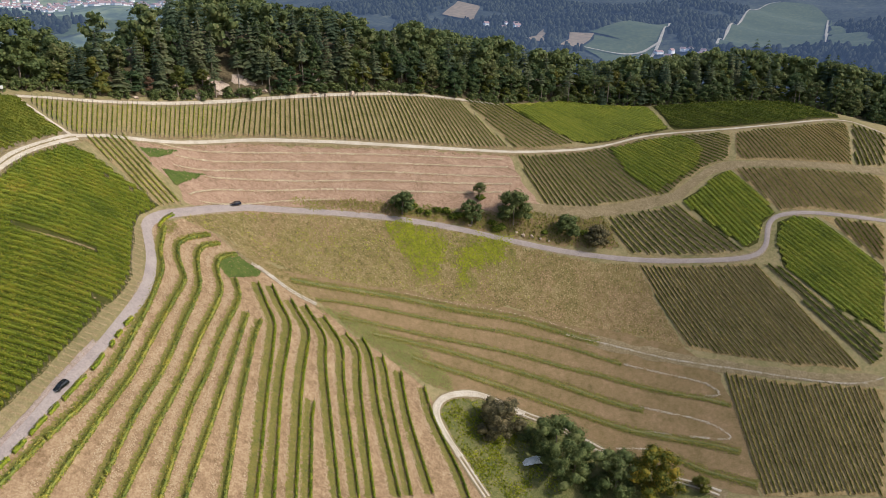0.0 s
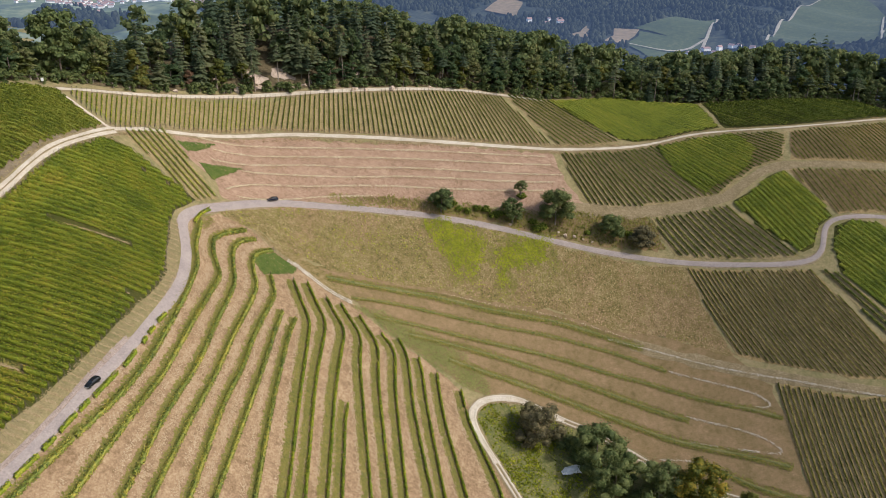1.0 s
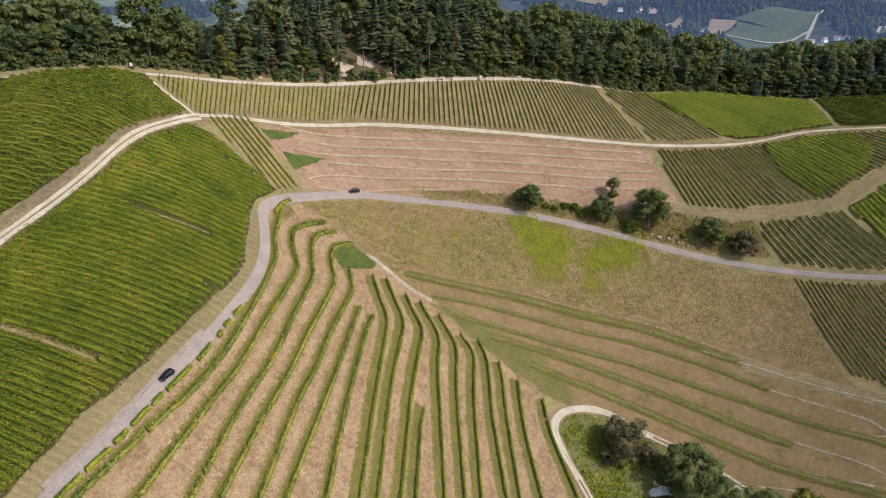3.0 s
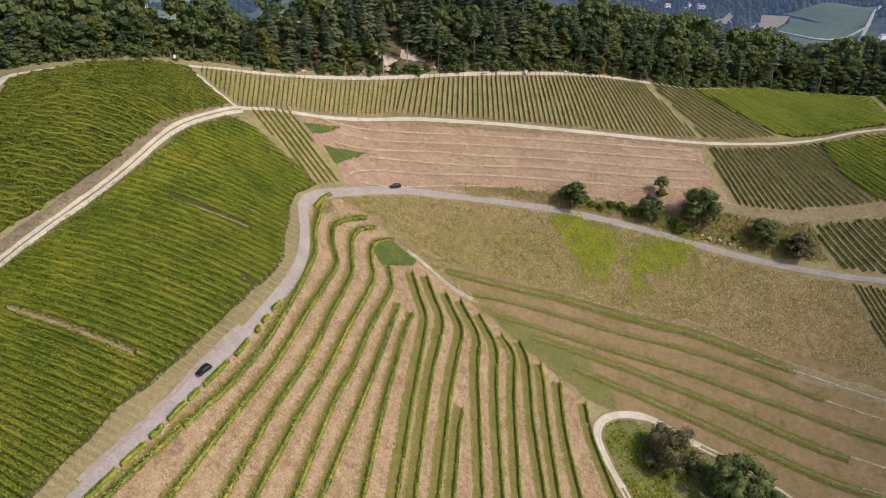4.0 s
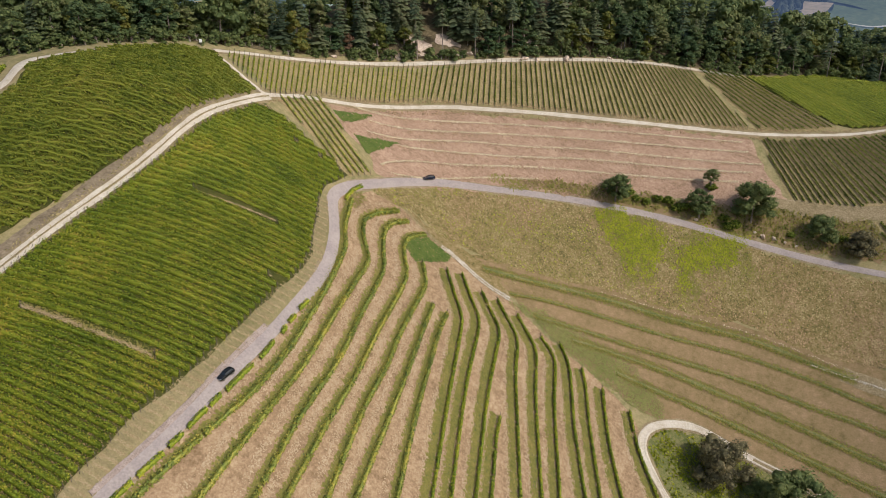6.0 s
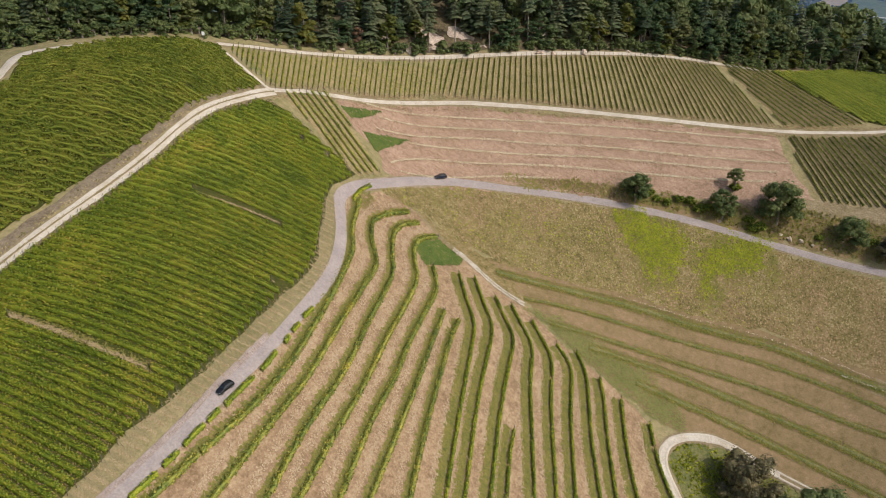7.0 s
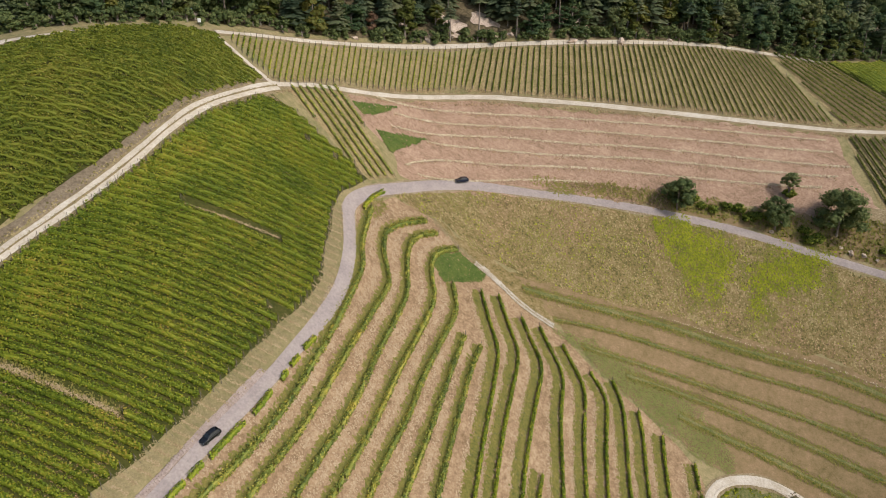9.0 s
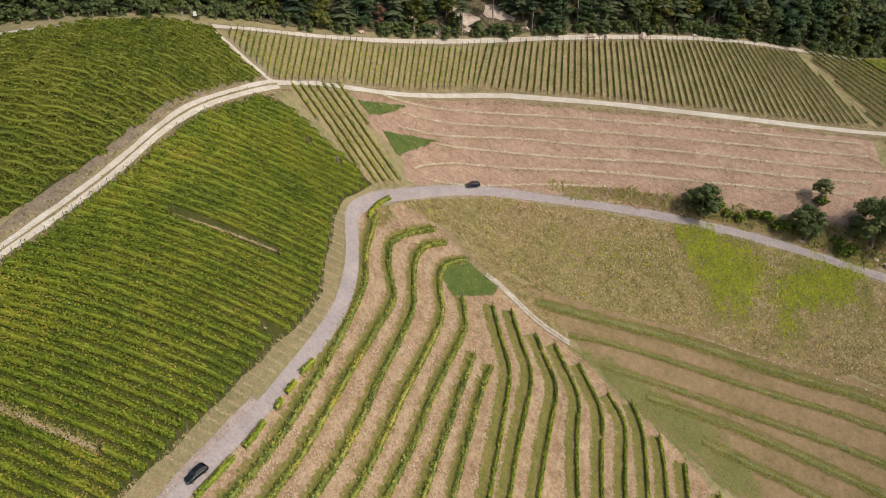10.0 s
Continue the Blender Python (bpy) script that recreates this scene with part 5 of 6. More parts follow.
# bare-stemmed pines standing out along the edge
pines = [tree("pine", conifer_parts(150 + i, 24, 3.4, 0.62, 420), SPRUCE, "tall pine with a long bare pale trunk", "pine", "bare-stemmed pines of the wood") for i in range(3)]
for i in range(26):
    u = int(rnd.uniform(0.24, 0.93) * len(front))
    x, y = front[u] - fn[u] * rnd.uniform(0.5, 4.0) + rnd.uniform(-3, 3, 2)
    m = Matrix.LocRotScale((x, y, float(land(x, y)) - 0.2), Euler((rnd.normal(0, 0.02), rnd.normal(0, 0.02), rnd.uniform(0, 6.28))), None)
    if i < 3:
        ob = pines[i]
        ob.matrix_basis = m
    else:
        ob = copy_thing(pines[i % 3], m)
    ob.scale = (0.9, 0.9, rnd.uniform(0.55, 1.0))

floor_front = front - fn * 3.5
floor_back = front + fn * 140
drape("forest_floor", [tuple(q) for q in floor_front[::3]] + [tuple(q) for q in floor_back[::-1][::6]], LITTER, 0.2, "shaded leaf litter on the floor of the wood", step=7, wobble=1.0)
# the depth of the wood
lite_c = [conifer_parts(300 + i, 25, 4.4, 0.4, 160) for i in range(3)]
lite_b = [broadleaf_parts(320 + i, 19, 6.2, 260, leaf=1.2, lobes=9, ball=BALL) for i in range(3)]
for want, lite, mat, label in ((True, lite_c, SPRUCE, "dark conifers deep in the wood"), (False, lite_b, LEAF, "deciduous trees deep in the wood")):
    ch = []
    for con, k, x, y, s, a in back:
        if con == want:
            v, f = lite[k % 3][1]
            ca, sa = math.cos(a), math.sin(a)
            w = 0.45 + 0.55 * s
            ch.append((np.column_stack([v[:, 0] * ca - v[:, 1] * sa, v[:, 0] * sa + v[:, 1] * ca, v[:, 2]]) * (w, w, s) + (x, y, float(land(x, y))), f))
    V, F = join(ch)
    tagged(new("far_wood", mesh_np("far_wood", V, F, mat, smooth=True)), label, "wood", kind="stuff")

# shrubs along the wood's foot
shrub = [tree("shrub", broadleaf_parts(400 + i, 4.6, 3.0, 420, -0.06, 0.5, 8, BALL), LEAF_DARK, "dense dark green shrub at the wood's foot", "shrub", "shrubs at the wood's foot") for i in range(3)]
cnt = [0, 0, 0]
foot = resample(FRONT, 3.2)
fnn = normals2(foot)
fnn = np.where((fnn * foot).sum(1)[:, None] < 0, -fnn, fnn)
ridge = np.concatenate([resample(TRACK_RIDGE, 1.0), resample(TRACK_CREST, 1.0)])
ROCKS = ((-112, 341, 1.6, 1.4, 2.4), (-104, 348, 3.5, 2.2, 1.2), (-91, 355, 3.2, 1.6, 0.9), (-86, 358, 2.0, 1.2, 1.0), (-64, 366, 3.0, 1.5, 1.2), (-59, 368, 1.6, 1.2, 1.3), (-47, 374, 1.8, 1.6, 2.0), (-133, 324, 1.5, 1.2, 1.0), (-98, 350, 1.2, 1.0, 0.9), (-30, 385, 1.4, 1.2, 1.0))
n = 0
for far in (0, 1):
    for i, (p, q) in enumerate(zip(foot, fnn)):
        if rnd.uniform() < (0.12 if far == 0 else 0.3):
            continue
        k = n % 3
        x, y = p - q * (rnd.uniform(0.5, 3.5) + 3.2 * far)
        if far and p[0] > 20 or np.hypot(*(ridge - (x, y)).T).min() < 3.6 or any(math.hypot(x - a - 1.6, y - b + 3) < 2.6 for a, b, *_ in ROCKS):
            continue
        if inside(F2, x, y) or inside(F3, x, y) or any(math.hypot(x - a, y - b) < r * 0.2 for a, b, r in CLEARINGS):
            continue
        m = pose(x, y, float(land(x, y)) - 0.2, 0, 0, rnd.uniform(0, 360))
        if cnt[k] == 0:
            shrub[k].matrix_basis = m
            ob = shrub[k]
        else:
            ob = copy_thing(shrub[k], m)
        s = rnd.uniform(0.55, 1.2) * (1 - 0.16 * far)
        ob.scale = (s * 1.1, s * 1.1, s)
        cnt[k] += 1
        n += 1


p = resample(TRACK_RIDGE, 1.0)
pn = normals2(p)
pn = np.where((pn * p).sum(1)[:, None] < 0, -pn, pn)
for i in range(120):
    u = int(rnd.uniform(0.13, 0.99) * len(p))
    x, y = p[u] + pn[u] * rnd.uniform(1.5, 3.4)
    if any(math.hypot(x - a - 1.6, y - b + 3) < 1.6 for a, b, *_ in ROCKS):
        continue
    ob = copy_thing(shrub[i % 3], pose(x, y, float(land(x, y)) - 0.2, 0, 0, rnd.uniform(0, 360)))
    s = rnd.uniform(0.35, 1.0)
    ob.scale = (s * 1.1, s * 1.1, s * 0.95)


def lone(name, x, y, height, spread, mat, label, seed, sprays=1800, leaf=0.6, bare=0.12, category="tree", lobes=46):
    t = tree(name, broadleaf_parts(seed, height, spread, int(sprays * 1.25), bare, leaf * 0.8, lobes, BALL), mat, label, category)
    t.location = (x, y, float(land(x, y)) - 0.15)
    return t


lone("crest_tree", -163, 292, 26, 14.5, LEAF_DARK, "huge round dark green tree at the wood's corner", 512, 4200, 1.05, -0.02, "tree", 60)
lone("dead_bush", -128, 329, 7, 3.4, LEAF_RUST, "reddish-brown dead bush at the wood's foot", 513, 500, 0.5, 0.05, "bush", 10)
(TA, TB, TC, TD, TE, TF) = TM
lone("roadside_tree", *TC, 17, 10.5, LEAF_DARK, "broad round dark green tree above the lane", 501, 4500)
lone("roadside_tree", *TA, 11, 7.5, LEAF_DARK, "ragged half-bare bush beside the lane", 502, 2400)
lone("roadside_tree", *TB, 12, 6.5, LEAF_DARK, "dark green bushy tree beside the lane", 503, 2600)
lone("small_tree", *TD, 9.5, 3.8, LEAF, "small round tree on a thin trunk", 504, 600, 0.5, 0.45)
lone("roadside_bush", *TE, 9.5, 7.5, LEAF_DARK, "dark green bush on the verge", 505, 2800, 0.6, 0.03, "bush")
lone("roadside_bush", *TF, 9, 7.5, LEAF_BROWN, "dark olive bush on the verge", 506, 2600, 0.6, 0.03, "bush")
for i, q in enumerate(list(GREENBUSH) + [(-7, 327.2), (1.2, 328.3), (7.8, 329.6), (-13.5, 325.6), (24, 328), (26.5, 327.2), (47, 329.5), (66, 328.5)]):
    lone("verge_shrub", q[0], q[1] + (0.3, 2.2, -0.6, 1.2)[i % 4], 1.6 + 0.4 * (i % 4), 2.4 + 0.5 * (i % 3), VINE_DEEP, "low green shrub on the verge", 520 + i, 600, 0.5, 0.02, "shrub")
lone("hollow_tree", 22.5, 243, 14, 13.0, LEAF_BROWN, "brownish-green half-bare tree in the hollow", 507, 4200, 0.55, 0.02)
lone("hollow_tree", 42.5, 236, 17, 13.5, LEAF_DARK, "dark grey-green tree in the hollow", 508, 4200, 0.55, 0.02)
lone("hollow_tree", 48, 226, 17, 13.0, LEAF_DARK, "dark green tree in the hollow", 511, 4200, 0.55, 0.02)
lone("hollow_tree", 63, 224, 15, 12.0, LEAF_DARK, "dark green tree beside the farm track", 509, 3400, 0.55, 0.02)
lone("hollow_tree", 76, 222, 18, 13.0, LEAF_ORANGE, "tree with leaves turning orange", 510, 4200, 0.55, 0.02)
lone("hollow_shrub", 32, 243, 4.5, 5.0, LEAF_DARK, "dark green bramble between the hollow's trees", 514, 1200, 0.5, -0.05, "shrub", 20)
lone("hollow_shrub", 55, 222, 5, 6.0, LEAF_DARK, "dark green bramble under the hollow's trees", 515, 1200, 0.5, -0.05, "shrub", 20)
lone("hollow_shrub", 92, 219.5, 6, 4.0, LEAF_OLIVE, "small green tree beside the farm track", 516, 1200, 0.5, 0.0, "shrub", 20)


# ---- rocks and small things ----
def boulder(seed, size):
    bm = bmesh.new()
    bmesh.ops.create_icosphere(bm, subdivisions=2, radius=1.0)
    for v in bm.verts:
        k = 0.75 + 0.5 * noise.noise(v.co * 1.3 + Vector((seed * 3.1, 0, 0))) + 0.2 * noise.noise(v.co * 3 + Vector((0, seed * 1.7, 0)))
        v.co = Vector((v.co.x * size[0], v.co.y * size[1], v.co.z * size[2])) * k
    me = bpy.data.meshes.new("boulder")
    bm.to_mesh(me)
    bm.free()
    me.materials.append(ROCK)
    return me


def rock(x, y, size, seed, label="pale pinkish rock outcrop at the wood's foot"):
    ob = new("rock_outcrop", boulder(seed, size))
    ob.location = (x, y, float(land(x, y)) + size[2] * 0.15)
    ob.rotation_euler = (0, 0, seed)
    return tagged(ob, label, "rock", "rock outcrops")


for i, (x, y, a, b, c) in enumerate(ROCKS):
    rock(x + 1.6, y - 3.0, (a, b, c), i)
for i, (x, y, a, b, c) in enumerate(((37, 327.5, 1.6, 1.0, 1.0), (41, 327.6, 1.3, 1.0, 0.9), (34, 328.2, 1.1, 0.9, 0.8), (45, 327.2, 0.9, 0.8, 0.7), (12, 326.9, 1.2, 0.8, 0.8), (49, 326.6, 0.8, 0.6, 0.6))):
    rock(x, y, (a, b, c), 30 + i, "grey-pink boulder on the bank above the lane")
for i, (x, y, rx, ry) in enumerate(((-105, 349, 5, 3.5), (-95, 356, 5, 3), (-122, 340, 2.5, 3), (-61, 371, 3, 2.5))):
    drape("earth_slope", [(x + rx * math.cos(a) * (1 + 0.25 * math.sin(3 * a + i)), y + ry * math.sin(a)) for a in np.linspace(0, 6.2, 18)], ROCK, 0.5, "bare pinkish earth slope under the trees", wobble=0.8, step=1.5, seed=i)

# low stone edging on the hill side of the lane
p = resample(ROAD_LINE[1:7], 1.0)
nn = normals2(p)
ribbon("stone_bed", p + nn * (1 if nn[0][0] < 0 else -1) * 1.8, 1.2, EDGING, 0.2, "pinkish stony bed along the lane", "edging", vary=0.3, seed=12)
p = resample(ROAD_LINE[1:7], 0.55)
rnd = np.random.RandomState(9)
p = np.repeat(p, 4, 0)
nn = normals2(resample(ROAD_LINE[1:7], 0.55))
p = p + np.repeat(nn * (1 if nn[0][0] < 0 else -1), 4, 0) * np.tile((1.35, 1.65, 1.95, 2.25), len(nn))[:, None] + rnd.normal(0, 0.08, p.shape)
ch = []
cube = np.array([(x, y, z) for z in (0, 1) for y in (-0.5, 0.5) for x in (-0.5, 0.5)], float)
cf = np.array([(0, 2, 3, 1), (4, 5, 7, 6), (0, 1, 5, 4), (2, 6, 7, 3), (0, 4, 6, 2), (1, 3, 7, 5)])
for q in p:
    c = cube * (rnd.uniform(0.2, 0.42), rnd.uniform(0.2, 0.4), rnd.uniform(0.06, 0.16)) + rnd.normal(0, 0.03, cube.shape)
    ch.append((c + (q[0], q[1], float(land(*q)) + 0.1), cf))
V, F = join(ch)
tagged(new("stone_edging", mesh_np("stone_edging", V, F, EDGING)), "low pinkish stone edging along the lane", "edging", kind="stuff")

# a white notice board on the crest
WHITE = plain("white_paint", (0.8, 0.8, 0.78), 0.5)
TARP = material("white_tarpaulin", [(0.3, (0.62, 0.62, 0.62)), (0.7, (0.82, 0.82, 0.82))], 1.0, 4, rough=0.5)


def box_mesh(name, mat, sx, sy, sz, x=0, y=0, z=0, bevel=0.0):
    bm = bmesh.new()
    bmesh.ops.create_cube(bm, size=1, matrix=Matrix.Translation((x, y, z)) @ Matrix.Diagonal((sx, sy, sz, 1)))
    if bevel:
        bmesh.ops.bevel(bm, geom=bm.edges[:], offset=bevel, segments=2, affect="EDGES")
    me = bpy.data.meshes.new(name)
    bm.to_mesh(me)
    bm.free()
    me.materials.append(mat)
    return me


sign = tagged(new("notice_board"), "white notice board on a dark wooden post", "sign")
sign.matrix_basis = pose(-160, 273.5, float(land(-160, 273.5)), 0, 0, 25)
part("post", box_mesh("post", WOOD, 0.14, 0.14, 2.4, 0, 0, 1.2), sign, "dark wooden post")
part("board", box_mesh("board", WHITE, 0.95, 0.06, 1.2, 0, -0.11, 2.0, 0.02), sign, "white board")

# crumpled tarpaulin
bm = bmesh.new()
bmesh.ops.create_grid(bm, x_segments=22, y_segments=14, size=1.0)
for v in bm.verts:
    h = 0.9 * max(0.0, 1 - v.co.length_squared * 0.9)
    n3 = noise.noise(v.co * 2.3)
    v.co = Vector((v.co.x * 3.6 + 0.5 * n3, v.co.y * 1.7 + 0.4 * noise.noise(v.co * 1.9 + Vector((5, 0, 0))), h * 1.3 + 0.55 * abs(n3) + 0.25 * noise.noise(v.co * 6)))
bmesh.ops.solidify(bm, geom=bm.faces[:], thickness=0.03)
me = bpy.data.meshes.new("tarpaulin")
bm.to_mesh(me)
bm.free()
me.materials.append(TARP)
tarp = tagged(new("tarpaulin_heap", me), "crumpled white tarpaulin heap in the grass", "tarpaulin")
tarp.matrix_basis = pose(34.5, 233.4, float(land(34.5, 233.4)) + 0.25, 0, 0, 15) @ Matrix.Scale(1.25, 4)

# ---- cars ----
PAINT = plain("black_car_paint", (0.012, 0.013, 0.016), 0.25, 0.0, 0.6)
PAINT_BLUE = plain("dark_blue_car_paint", (0.012, 0.016, 0.035), 0.25, 0.0, 0.6)
GLASS = plain("tinted_car_glass", (0.02, 0.025, 0.03), 0.08, 0.0, 0.6)
RUBBER = plain("tyre_rubber", (0.02, 0.02, 0.02), 0.9)
ALLOY = plain("alloy_rim", (0.55, 0.55, 0.56), 0.35, 1.0)
LAMP = plain("clear_headlight", (0.75, 0.77, 0.8), 0.15)
TAIL = plain("red_tail_light", (0.35, 0.02, 0.02), 0.25)


def loft(name, mat, stations):
    """A closed body through cross-sections: x, half-width, bottom, shoulder, top, top half-width."""
    rings = []
    for x, w, zb, zs, zt, wt in stations:
        rings.append([(x, -w * 0.92, zb), (x, -w, zb + 0.15), (x, -w, zs), (x, -wt, zt), (x, wt, zt), (x, w, zs), (x, w, zb + 0.15), (x, w * 0.92, zb)])
    V = np.array(rings).reshape(-1, 3)
    n = 8
    F = [(i * n + k, i * n + (k + 1) % n, (i + 1) * n + (k + 1) % n, (i + 1) * n + k) for i in range(len(rings) - 1) for k in range(n)]
    bm = bmesh.new()
    vs = [bm.verts.new(v) for v in V]
    for f in F:
        bm.faces.new([vs[i] for i in f])
    bm.faces.new(vs[:n][::-1])
    bm.faces.new(vs[-n:])
    bmesh.ops.recalc_face_normals(bm, faces=bm.faces[:])
    bmesh.ops.bevel(bm, geom=[e for e in bm.edges if e.is_manifold and e.calc_face_angle(0) > 0.5], offset=0.05, segments=2, affect="EDGES")
    me = bpy.data.meshes.new(name)
    bm.to_mesh(me)
    bm.free()
    me.materials.append(mat)
    return me


def wheel_mesh(name, mat, r, w, seg=18):
    bm = bmesh.new()
    bmesh.ops.create_cone(bm, segments=seg, radius1=r, radius2=r, depth=w, cap_ends=True, matrix=pose(0, 0, 0, 90, 0, 0))
    bmesh.ops.bevel(bm, geom=[e for e in bm.edges if e.calc_face_angle(0) > 1], offset=0.03, segments=2, affect="EDGES")
    me = bpy.data.meshes.new(name)
    bm.to_mesh(me)
    bm.free()
    me.materials.append(mat)
    return me


TYRE_ME, RIM_ME = wheel_mesh("tyre", RUBBER, 0.34, 0.22), wheel_mesh("rim", ALLOY, 0.21, 0.235)


def car(x, y, heading, paint, label):
    root = tagged(new("car"), label, "car", "cars on the lane")
    e = 0.9
    ca, sa = math.cos(radians(heading)), math.sin(radians(heading))
    rise = (float(land(x + ca * e, y + sa * e)) - float(land(x - ca * e, y - sa * e))) / (2 * e)
    root.matrix_basis = pose(x, y, float(land(x, y)) + 0.27, 0, 0, heading) @ pose(0, 0, 0, 0, -math.degrees(math.atan(rise)), 0)
    part("body", loft("body", paint, [(2.22, 0.70, 0.32, 0.62, 0.70, 0.60), (2.05, 0.86, 0.25, 0.74, 0.82, 0.74), (1.15, 0.90, 0.22, 0.88, 0.98, 0.78), (0.75, 0.91, 0.22, 0.92, 1.02, 0.80), (-1.9, 0.91, 0.22, 0.95, 1.05, 0.80), (-2.18, 0.86, 0.28, 0.90, 1.02, 0.76), (-2.26, 0.78, 0.36, 0.75, 0.85, 0.70)]), root)
    cabin = part("cabin", loft("cabin", GLASS, [(0.95, 0.78, 0.9, 0.95, 0.99, 0.74), (0.15, 0.80, 0.9, 1.05, 1.50, 0.60), (-1.45, 0.80, 0.9, 1.05, 1.52, 0.60), (-2.05, 0.78, 0.9, 0.98, 1.05, 0.70)]), root, "tinted window band")
    part("roof", loft("roof", paint, [(0.28, 0.60, 1.44, 1.49, 1.52, 0.56), (-0.6, 0.64, 1.46, 1.53, 1.58, 0.58), (-1.6, 0.62, 1.44, 1.51, 1.55, 0.56)]), cabin)
    for wx in (1.38, -1.38):
        for wy in (0.80, -0.80):
            wh = new("wheel")
            wh.parent = root
            wh.matrix_basis = Matrix.Translation((wx, wy, 0.34))
            part("tyre", TYRE_ME, wh)
            part("rim", RIM_ME, wh, "bright alloy rim")
    for wy in (0.6, -0.6):
        part("headlight", box_mesh("headlight", LAMP, 0.12, 0.32, 0.14, 2.12, wy, 0.68, 0.02), root, "clear headlight")
        part("tail_light", box_mesh("tail_light", TAIL, 0.08, 0.26, 0.18, -2.22, wy, 0.84, 0.02), root, "red tail light")
        part("mirror", box_mesh("mirror", paint, 0.14, 0.2, 0.13, 0.72, wy * 1.62, 1.02, 0.03), root)
    part("number_plate", box_mesh("number_plate", WHITE, 0.03, 0.5, 0.11, 2.235, 0, 0.5), root, "white plate with a plain bar")
    part("bumper", box_mesh("bumper", paint, 0.16, 1.56, 0.2, 2.16, 0, 0.4, 0.04), root)
    return root


car(-102.4, 176.5, 252, PAINT, "black estate car driving down the lane")
car(-85.9, 296.6, 226, PAINT_BLUE, "dark blue estate car on the lane's bend")

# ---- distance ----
# Air haze is painted on: far surfaces glow faintly blue by themselves.
def painted_haze_material(name, ramp, scale, haze=0.21, island=0.0, fine=12, tint=(0.19, 0.30, 0.57, 1)):
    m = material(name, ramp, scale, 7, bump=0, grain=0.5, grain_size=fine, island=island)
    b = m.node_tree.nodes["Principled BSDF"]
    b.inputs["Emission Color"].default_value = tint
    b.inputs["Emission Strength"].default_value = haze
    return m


HILLS = painted_haze_material("painted_haze_woods", [(0.30, (0.010, 0.014, 0.014)), (0.5, (0.03, 0.04, 0.034)), (0.70, (0.07, 0.08, 0.055))], 70)
FAR_TREES = painted_haze_material("painted_haze_treetops", [(0.2, (0.008, 0.012, 0.0096)), (0.5, (0.0208, 0.0288, 0.0208)), (0.85, (0.048, 0.056, 0.036))], 60, 0.2, 0.4)
PLAIN = painted_haze_material("painted_haze_meadows", [(0.36, (0.03, 0.05, 0.035)), (0.46, (0.07, 0.10, 0.055)), (0.56, (0.13, 0.16, 0.08)), (0.68, (0.20, 0.21, 0.12))], 260, 0.32, 0.0, 60, (0.26, 0.36, 0.54, 1))
FAR_VINE = painted_haze_material("painted_haze_vineyards", [(0.35, (0.05, 0.070, 0.034)), (0.55, (0.070, 0.092, 0.042)), (0.7, (0.10, 0.115, 0.055))], 60)
FAR_TAN = painted_haze_material("painted_haze_fallow", [(0.35, (0.18, 0.14, 0.09)), (0.7, (0.29, 0.22, 0.15))], 80)
FAR_ROAD = painted_haze_material("painted_haze_tracks", [(0.35, (0.26, 0.24, 0.20)), (0.7, (0.40, 0.37, 0.32))], 80)
DISTANT = (
    ([(591, 1686), (753, 2072), (933, 2438), (1078, 2678), (1158, 2688), (1242, 2659), (1219, 2495), (768, 1565)], FAR_VINE, "green vineyard slope across the valley, with painted haze"),
    ([(772, 1554), (1227, 2492), (921, 1671), (800, 1454)], FAR_VINE, "green vineyard slope across the valley, with painted haze"),
    ([(253, 1671), (297, 1840), (344, 1803), (296, 1671)], FAR_TAN, "tan field across the valley, with painted haze"),
    ([(346, 1819), (599, 2085), (481, 1725), (399, 1754)], FAR_VINE, "green field across the valley, with painted haze"),
    ([(300, 1668), (345, 1800), (398, 1752), (478, 1722), (420, 1600), (330, 1580)], FAR_VINE, "green field across the valley, with painted haze"),
    ([(183, 1709), (253, 1972), (212, 1685)], FAR_TAN, "tan field across the valley, with painted haze"),
    ([(-5, 2249), (37, 2391), (104, 2352), (82, 2187)], FAR_TAN, "tan clearing across the valley, with painted haze"),
    ([(-834, 1491), (-810, 1627), (-1000, 2300), (-880, 2300), (-640, 1605), (-733, 1457)], FAR_VINE, "meadow across the valley, with painted haze"),
    ([(-560, 1700), (-700, 2300), (-600, 2400), (-480, 1800)], FAR_VINE, "meadow across the valley, with painted haze"),
)
rr = np.concatenate([np.arange(1180, 2600, 25.0), np.arange(2600, 4950, 60.0)])
aa = np.radians(np.concatenate([np.arange(-90, 75, 0.6), np.arange(75, 270, 6.0)]))
Rg, Ag = np.meshgrid(rr, aa)
bx, by = Rg * np.sin(Ag), Rg * np.cos(Ag)
bz = land(bx, by) + np.where(Rg < 1250, -6, 0.6)
lumps = np.ones(bx.shape)
for poly, mat, lab in DISTANT:
    lumps = np.where(inside(poly, bx, by), 0.0, lumps)
bz = bz + lumps * np.where(Ag > radians(-16), 5 * lattice(bx, by, 55, 5), 2 * lattice(bx, by, 40, 7)) * (Rg > 1300)
n, m = len(rr), len(aa)
k0 = (np.arange(m)[:, None] * n + np.arange(n - 1)).ravel()
k1 = (((np.arange(m) + 1) % m)[:, None] * n + np.arange(n - 1)).ravel()
mid_az = np.degrees(np.repeat(aa, n - 1))
idx = (mid_az < -16).astype(int)
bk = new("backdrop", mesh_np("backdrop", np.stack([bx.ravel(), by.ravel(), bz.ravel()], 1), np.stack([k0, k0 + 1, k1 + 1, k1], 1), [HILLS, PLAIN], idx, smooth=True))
tagged(bk, "wooded hills and meadows across the valley, with painted haze", "hills", kind="structure")



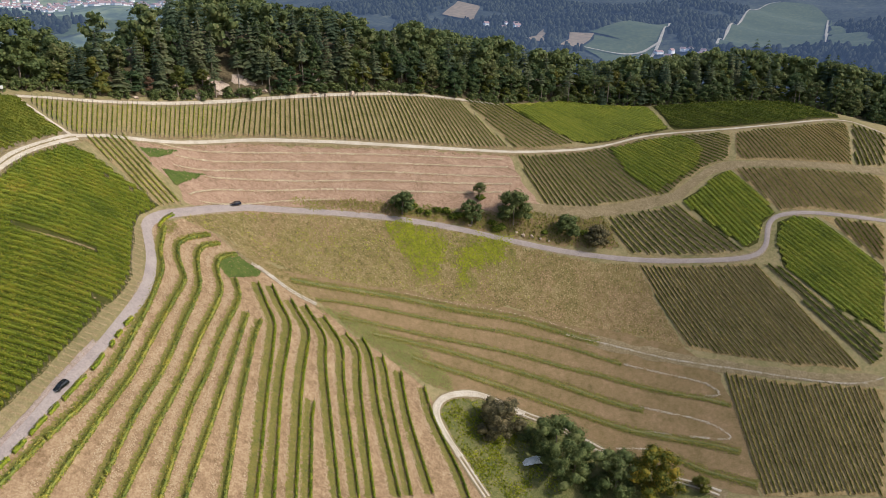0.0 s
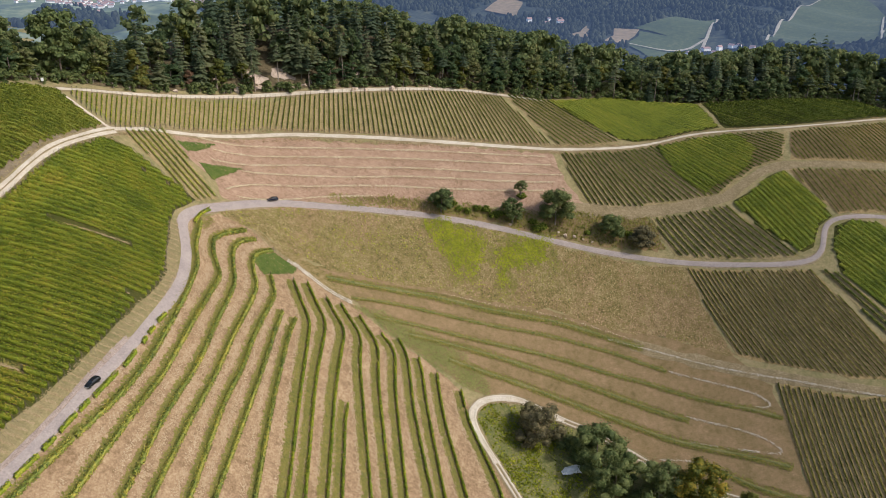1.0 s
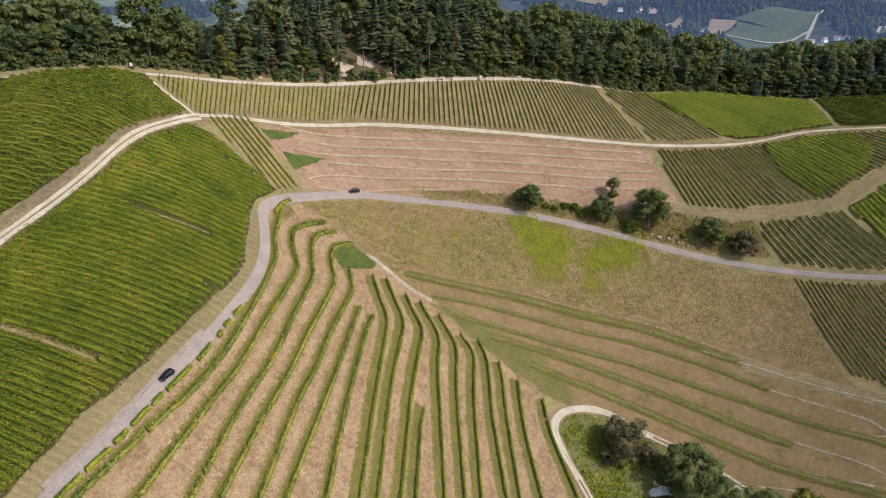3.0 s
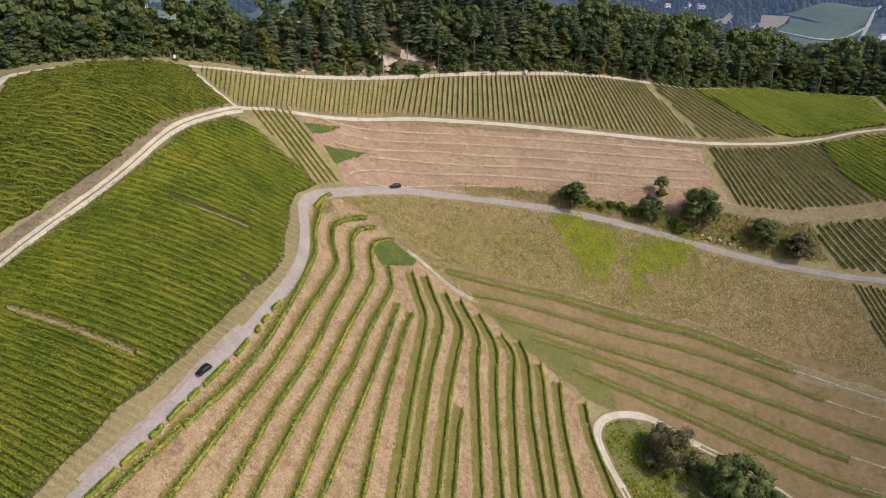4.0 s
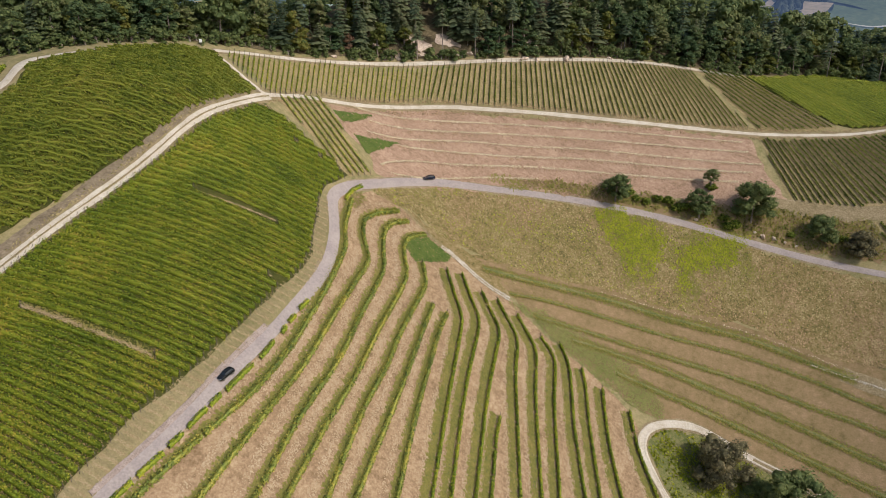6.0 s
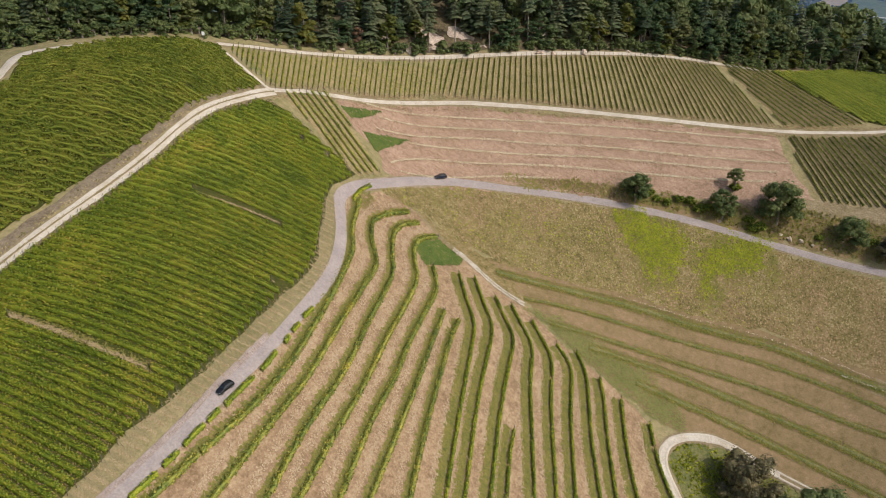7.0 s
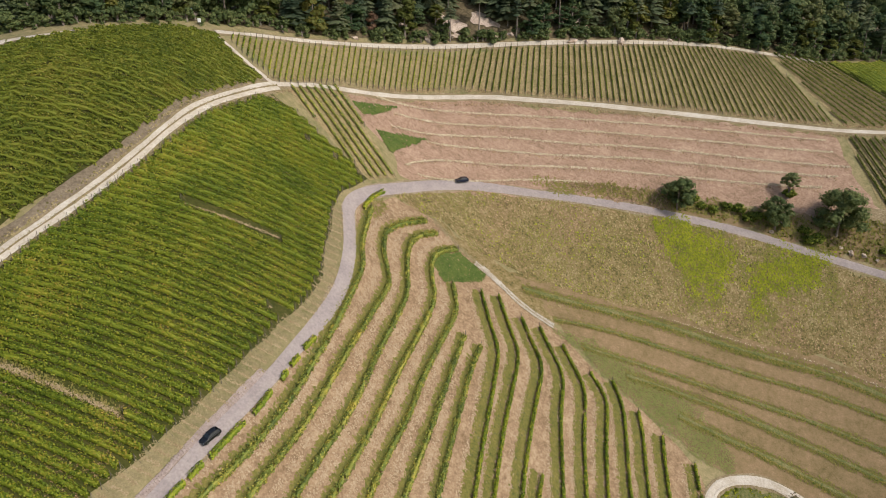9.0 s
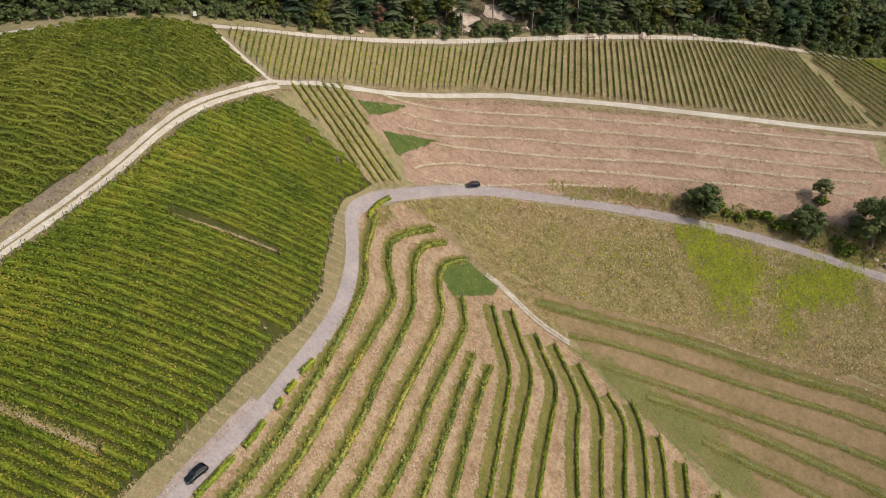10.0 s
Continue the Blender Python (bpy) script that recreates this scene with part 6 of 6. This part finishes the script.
def treetops(name, q, label, seed):
    """Far trees, each a small tapering crown of two bands."""
    rnd = np.random.RandomState(seed)
    n = len(q)
    h, r = rnd.uniform(9, 17, n), rnd.uniform(4.5, 8.5, n)
    z = land(q[:, 0], q[:, 1]) + 2
    t = np.arange(5) * 1.2566
    rings = []
    for f, g in ((0.8, 0.0), (1.0, 0.5), (0.35, 1.0)):
        w = (r * f)[:, None] * rnd.uniform(0.7, 1.3, (n, 5))
        rings.append(np.stack([q[:, :1] + w * np.cos(t), q[:, 1:] + w * np.sin(t), np.repeat((z + h * g)[:, None], 5, 1)], 2))
    V = np.stack(rings, 1).reshape(-1, 3)
    k = np.arange(5)
    one = np.concatenate([np.stack([b + k, b + (k + 1) % 5, b + 5 + (k + 1) % 5, b + 5 + k], 1) for b in (0, 5)])
    F = (np.arange(n)[:, None, None] * 15 + one).reshape(-1, 4)
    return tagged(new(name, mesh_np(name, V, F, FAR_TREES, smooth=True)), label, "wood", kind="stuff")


rnd = np.random.RandomState(43)
b, d = np.radians(rnd.uniform(-15, 36, 15000)), rnd.uniform(1250, 2750, 15000)
q = np.stack([d * np.sin(b), d * np.cos(b)], 1)
for poly, mat, lab in DISTANT:
    q = q[edge_distance(poly, q) < -8]
treetops("distant_wood", q[lattice(q[:, 0], q[:, 1], 160, 12) > 0.16], "dark wood on the hills across the valley, with painted haze", 44)
b, d = np.radians(rnd.uniform(-36, -14, 7000)), rnd.uniform(1250, 2900, 7000)
q = np.stack([d * np.sin(b), d * np.cos(b)], 1)
treetops("distant_wood", q[lattice(q[:, 0], q[:, 1], 190, 14) + 0.4 * lattice(q[:, 0], q[:, 1], 60, 15) > 0.98], "copses in the valley, with painted haze", 45)

# far walls and roofs carry the same painted blue haze glow
FAR_WALL = painted_haze_material("painted_haze_house_walls", [(0.35, (0.62, 0.61, 0.59)), (0.7, (0.8, 0.78, 0.75))], 40, 0.3)
FAR_ROOF = painted_haze_material("painted_haze_roofs", [(0.35, (0.26, 0.15, 0.11)), (0.7, (0.36, 0.22, 0.17))], 40, 0.34)
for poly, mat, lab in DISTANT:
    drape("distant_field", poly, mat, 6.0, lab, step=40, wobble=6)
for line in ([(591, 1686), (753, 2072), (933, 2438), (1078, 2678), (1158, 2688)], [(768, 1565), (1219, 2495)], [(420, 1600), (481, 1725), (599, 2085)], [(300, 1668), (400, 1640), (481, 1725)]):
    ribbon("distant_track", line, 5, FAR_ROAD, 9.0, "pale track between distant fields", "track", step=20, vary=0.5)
rnd = np.random.RandomState(41)


def far_house(x, y, w, d, h, turn):
    root = tagged(new("distant_house"), "small pale house with a red roof across the valley", "house", "houses across the valley")
    root.matrix_basis = pose(x, y, float(land(x, y)) + (6 if x > -400 else 2), 0, 0, turn)
    part("wall", HOUSE_WALL, root)
    part("roof", HOUSE_ROOF, root)
    root.scale = (w, d, h)
    return root


HOUSE_WALL = box_mesh("wall", FAR_WALL, 1, 1, 1, 0, 0, 0.5)
bm = bmesh.new()
pr = [bm.verts.new(v) for v in ((-0.55, -0.58, 1), (0.55, -0.58, 1), (0.55, 0.58, 1), (-0.55, 0.58, 1), (-0.55, 0, 1.6), (0.55, 0, 1.6))]
for f in ((0, 1, 5, 4), (2, 3, 4, 5), (0, 4, 3), (1, 2, 5), (3, 2, 1, 0)):
    bm.faces.new([pr[i] for i in f])
HOUSE_ROOF = bpy.data.meshes.new("roof")
bm.to_mesh(HOUSE_ROOF)
bm.free()
HOUSE_ROOF.materials.append(FAR_ROOF)
for n, cx, cy, sx, sy in ((9, 500, 1660, 45, 18), (110, -1430, 2640, 130, 100), (120, -1170, 2780, 110, 110), (6, 180, 2080, 40, 40), (10, -900, 1560, 60, 30)):
    for _ in range(n):
        x, y = cx + rnd.normal(0, sx), cy + rnd.normal(0, sy)
        k = rnd.choice((0.9, 1.1, 1.4, 2.6), p=(0.4, 0.3, 0.2, 0.1))
        far_house(x, y, 12 * k, 9 * k, rnd.uniform(5, 8), rnd.uniform(0, 180))
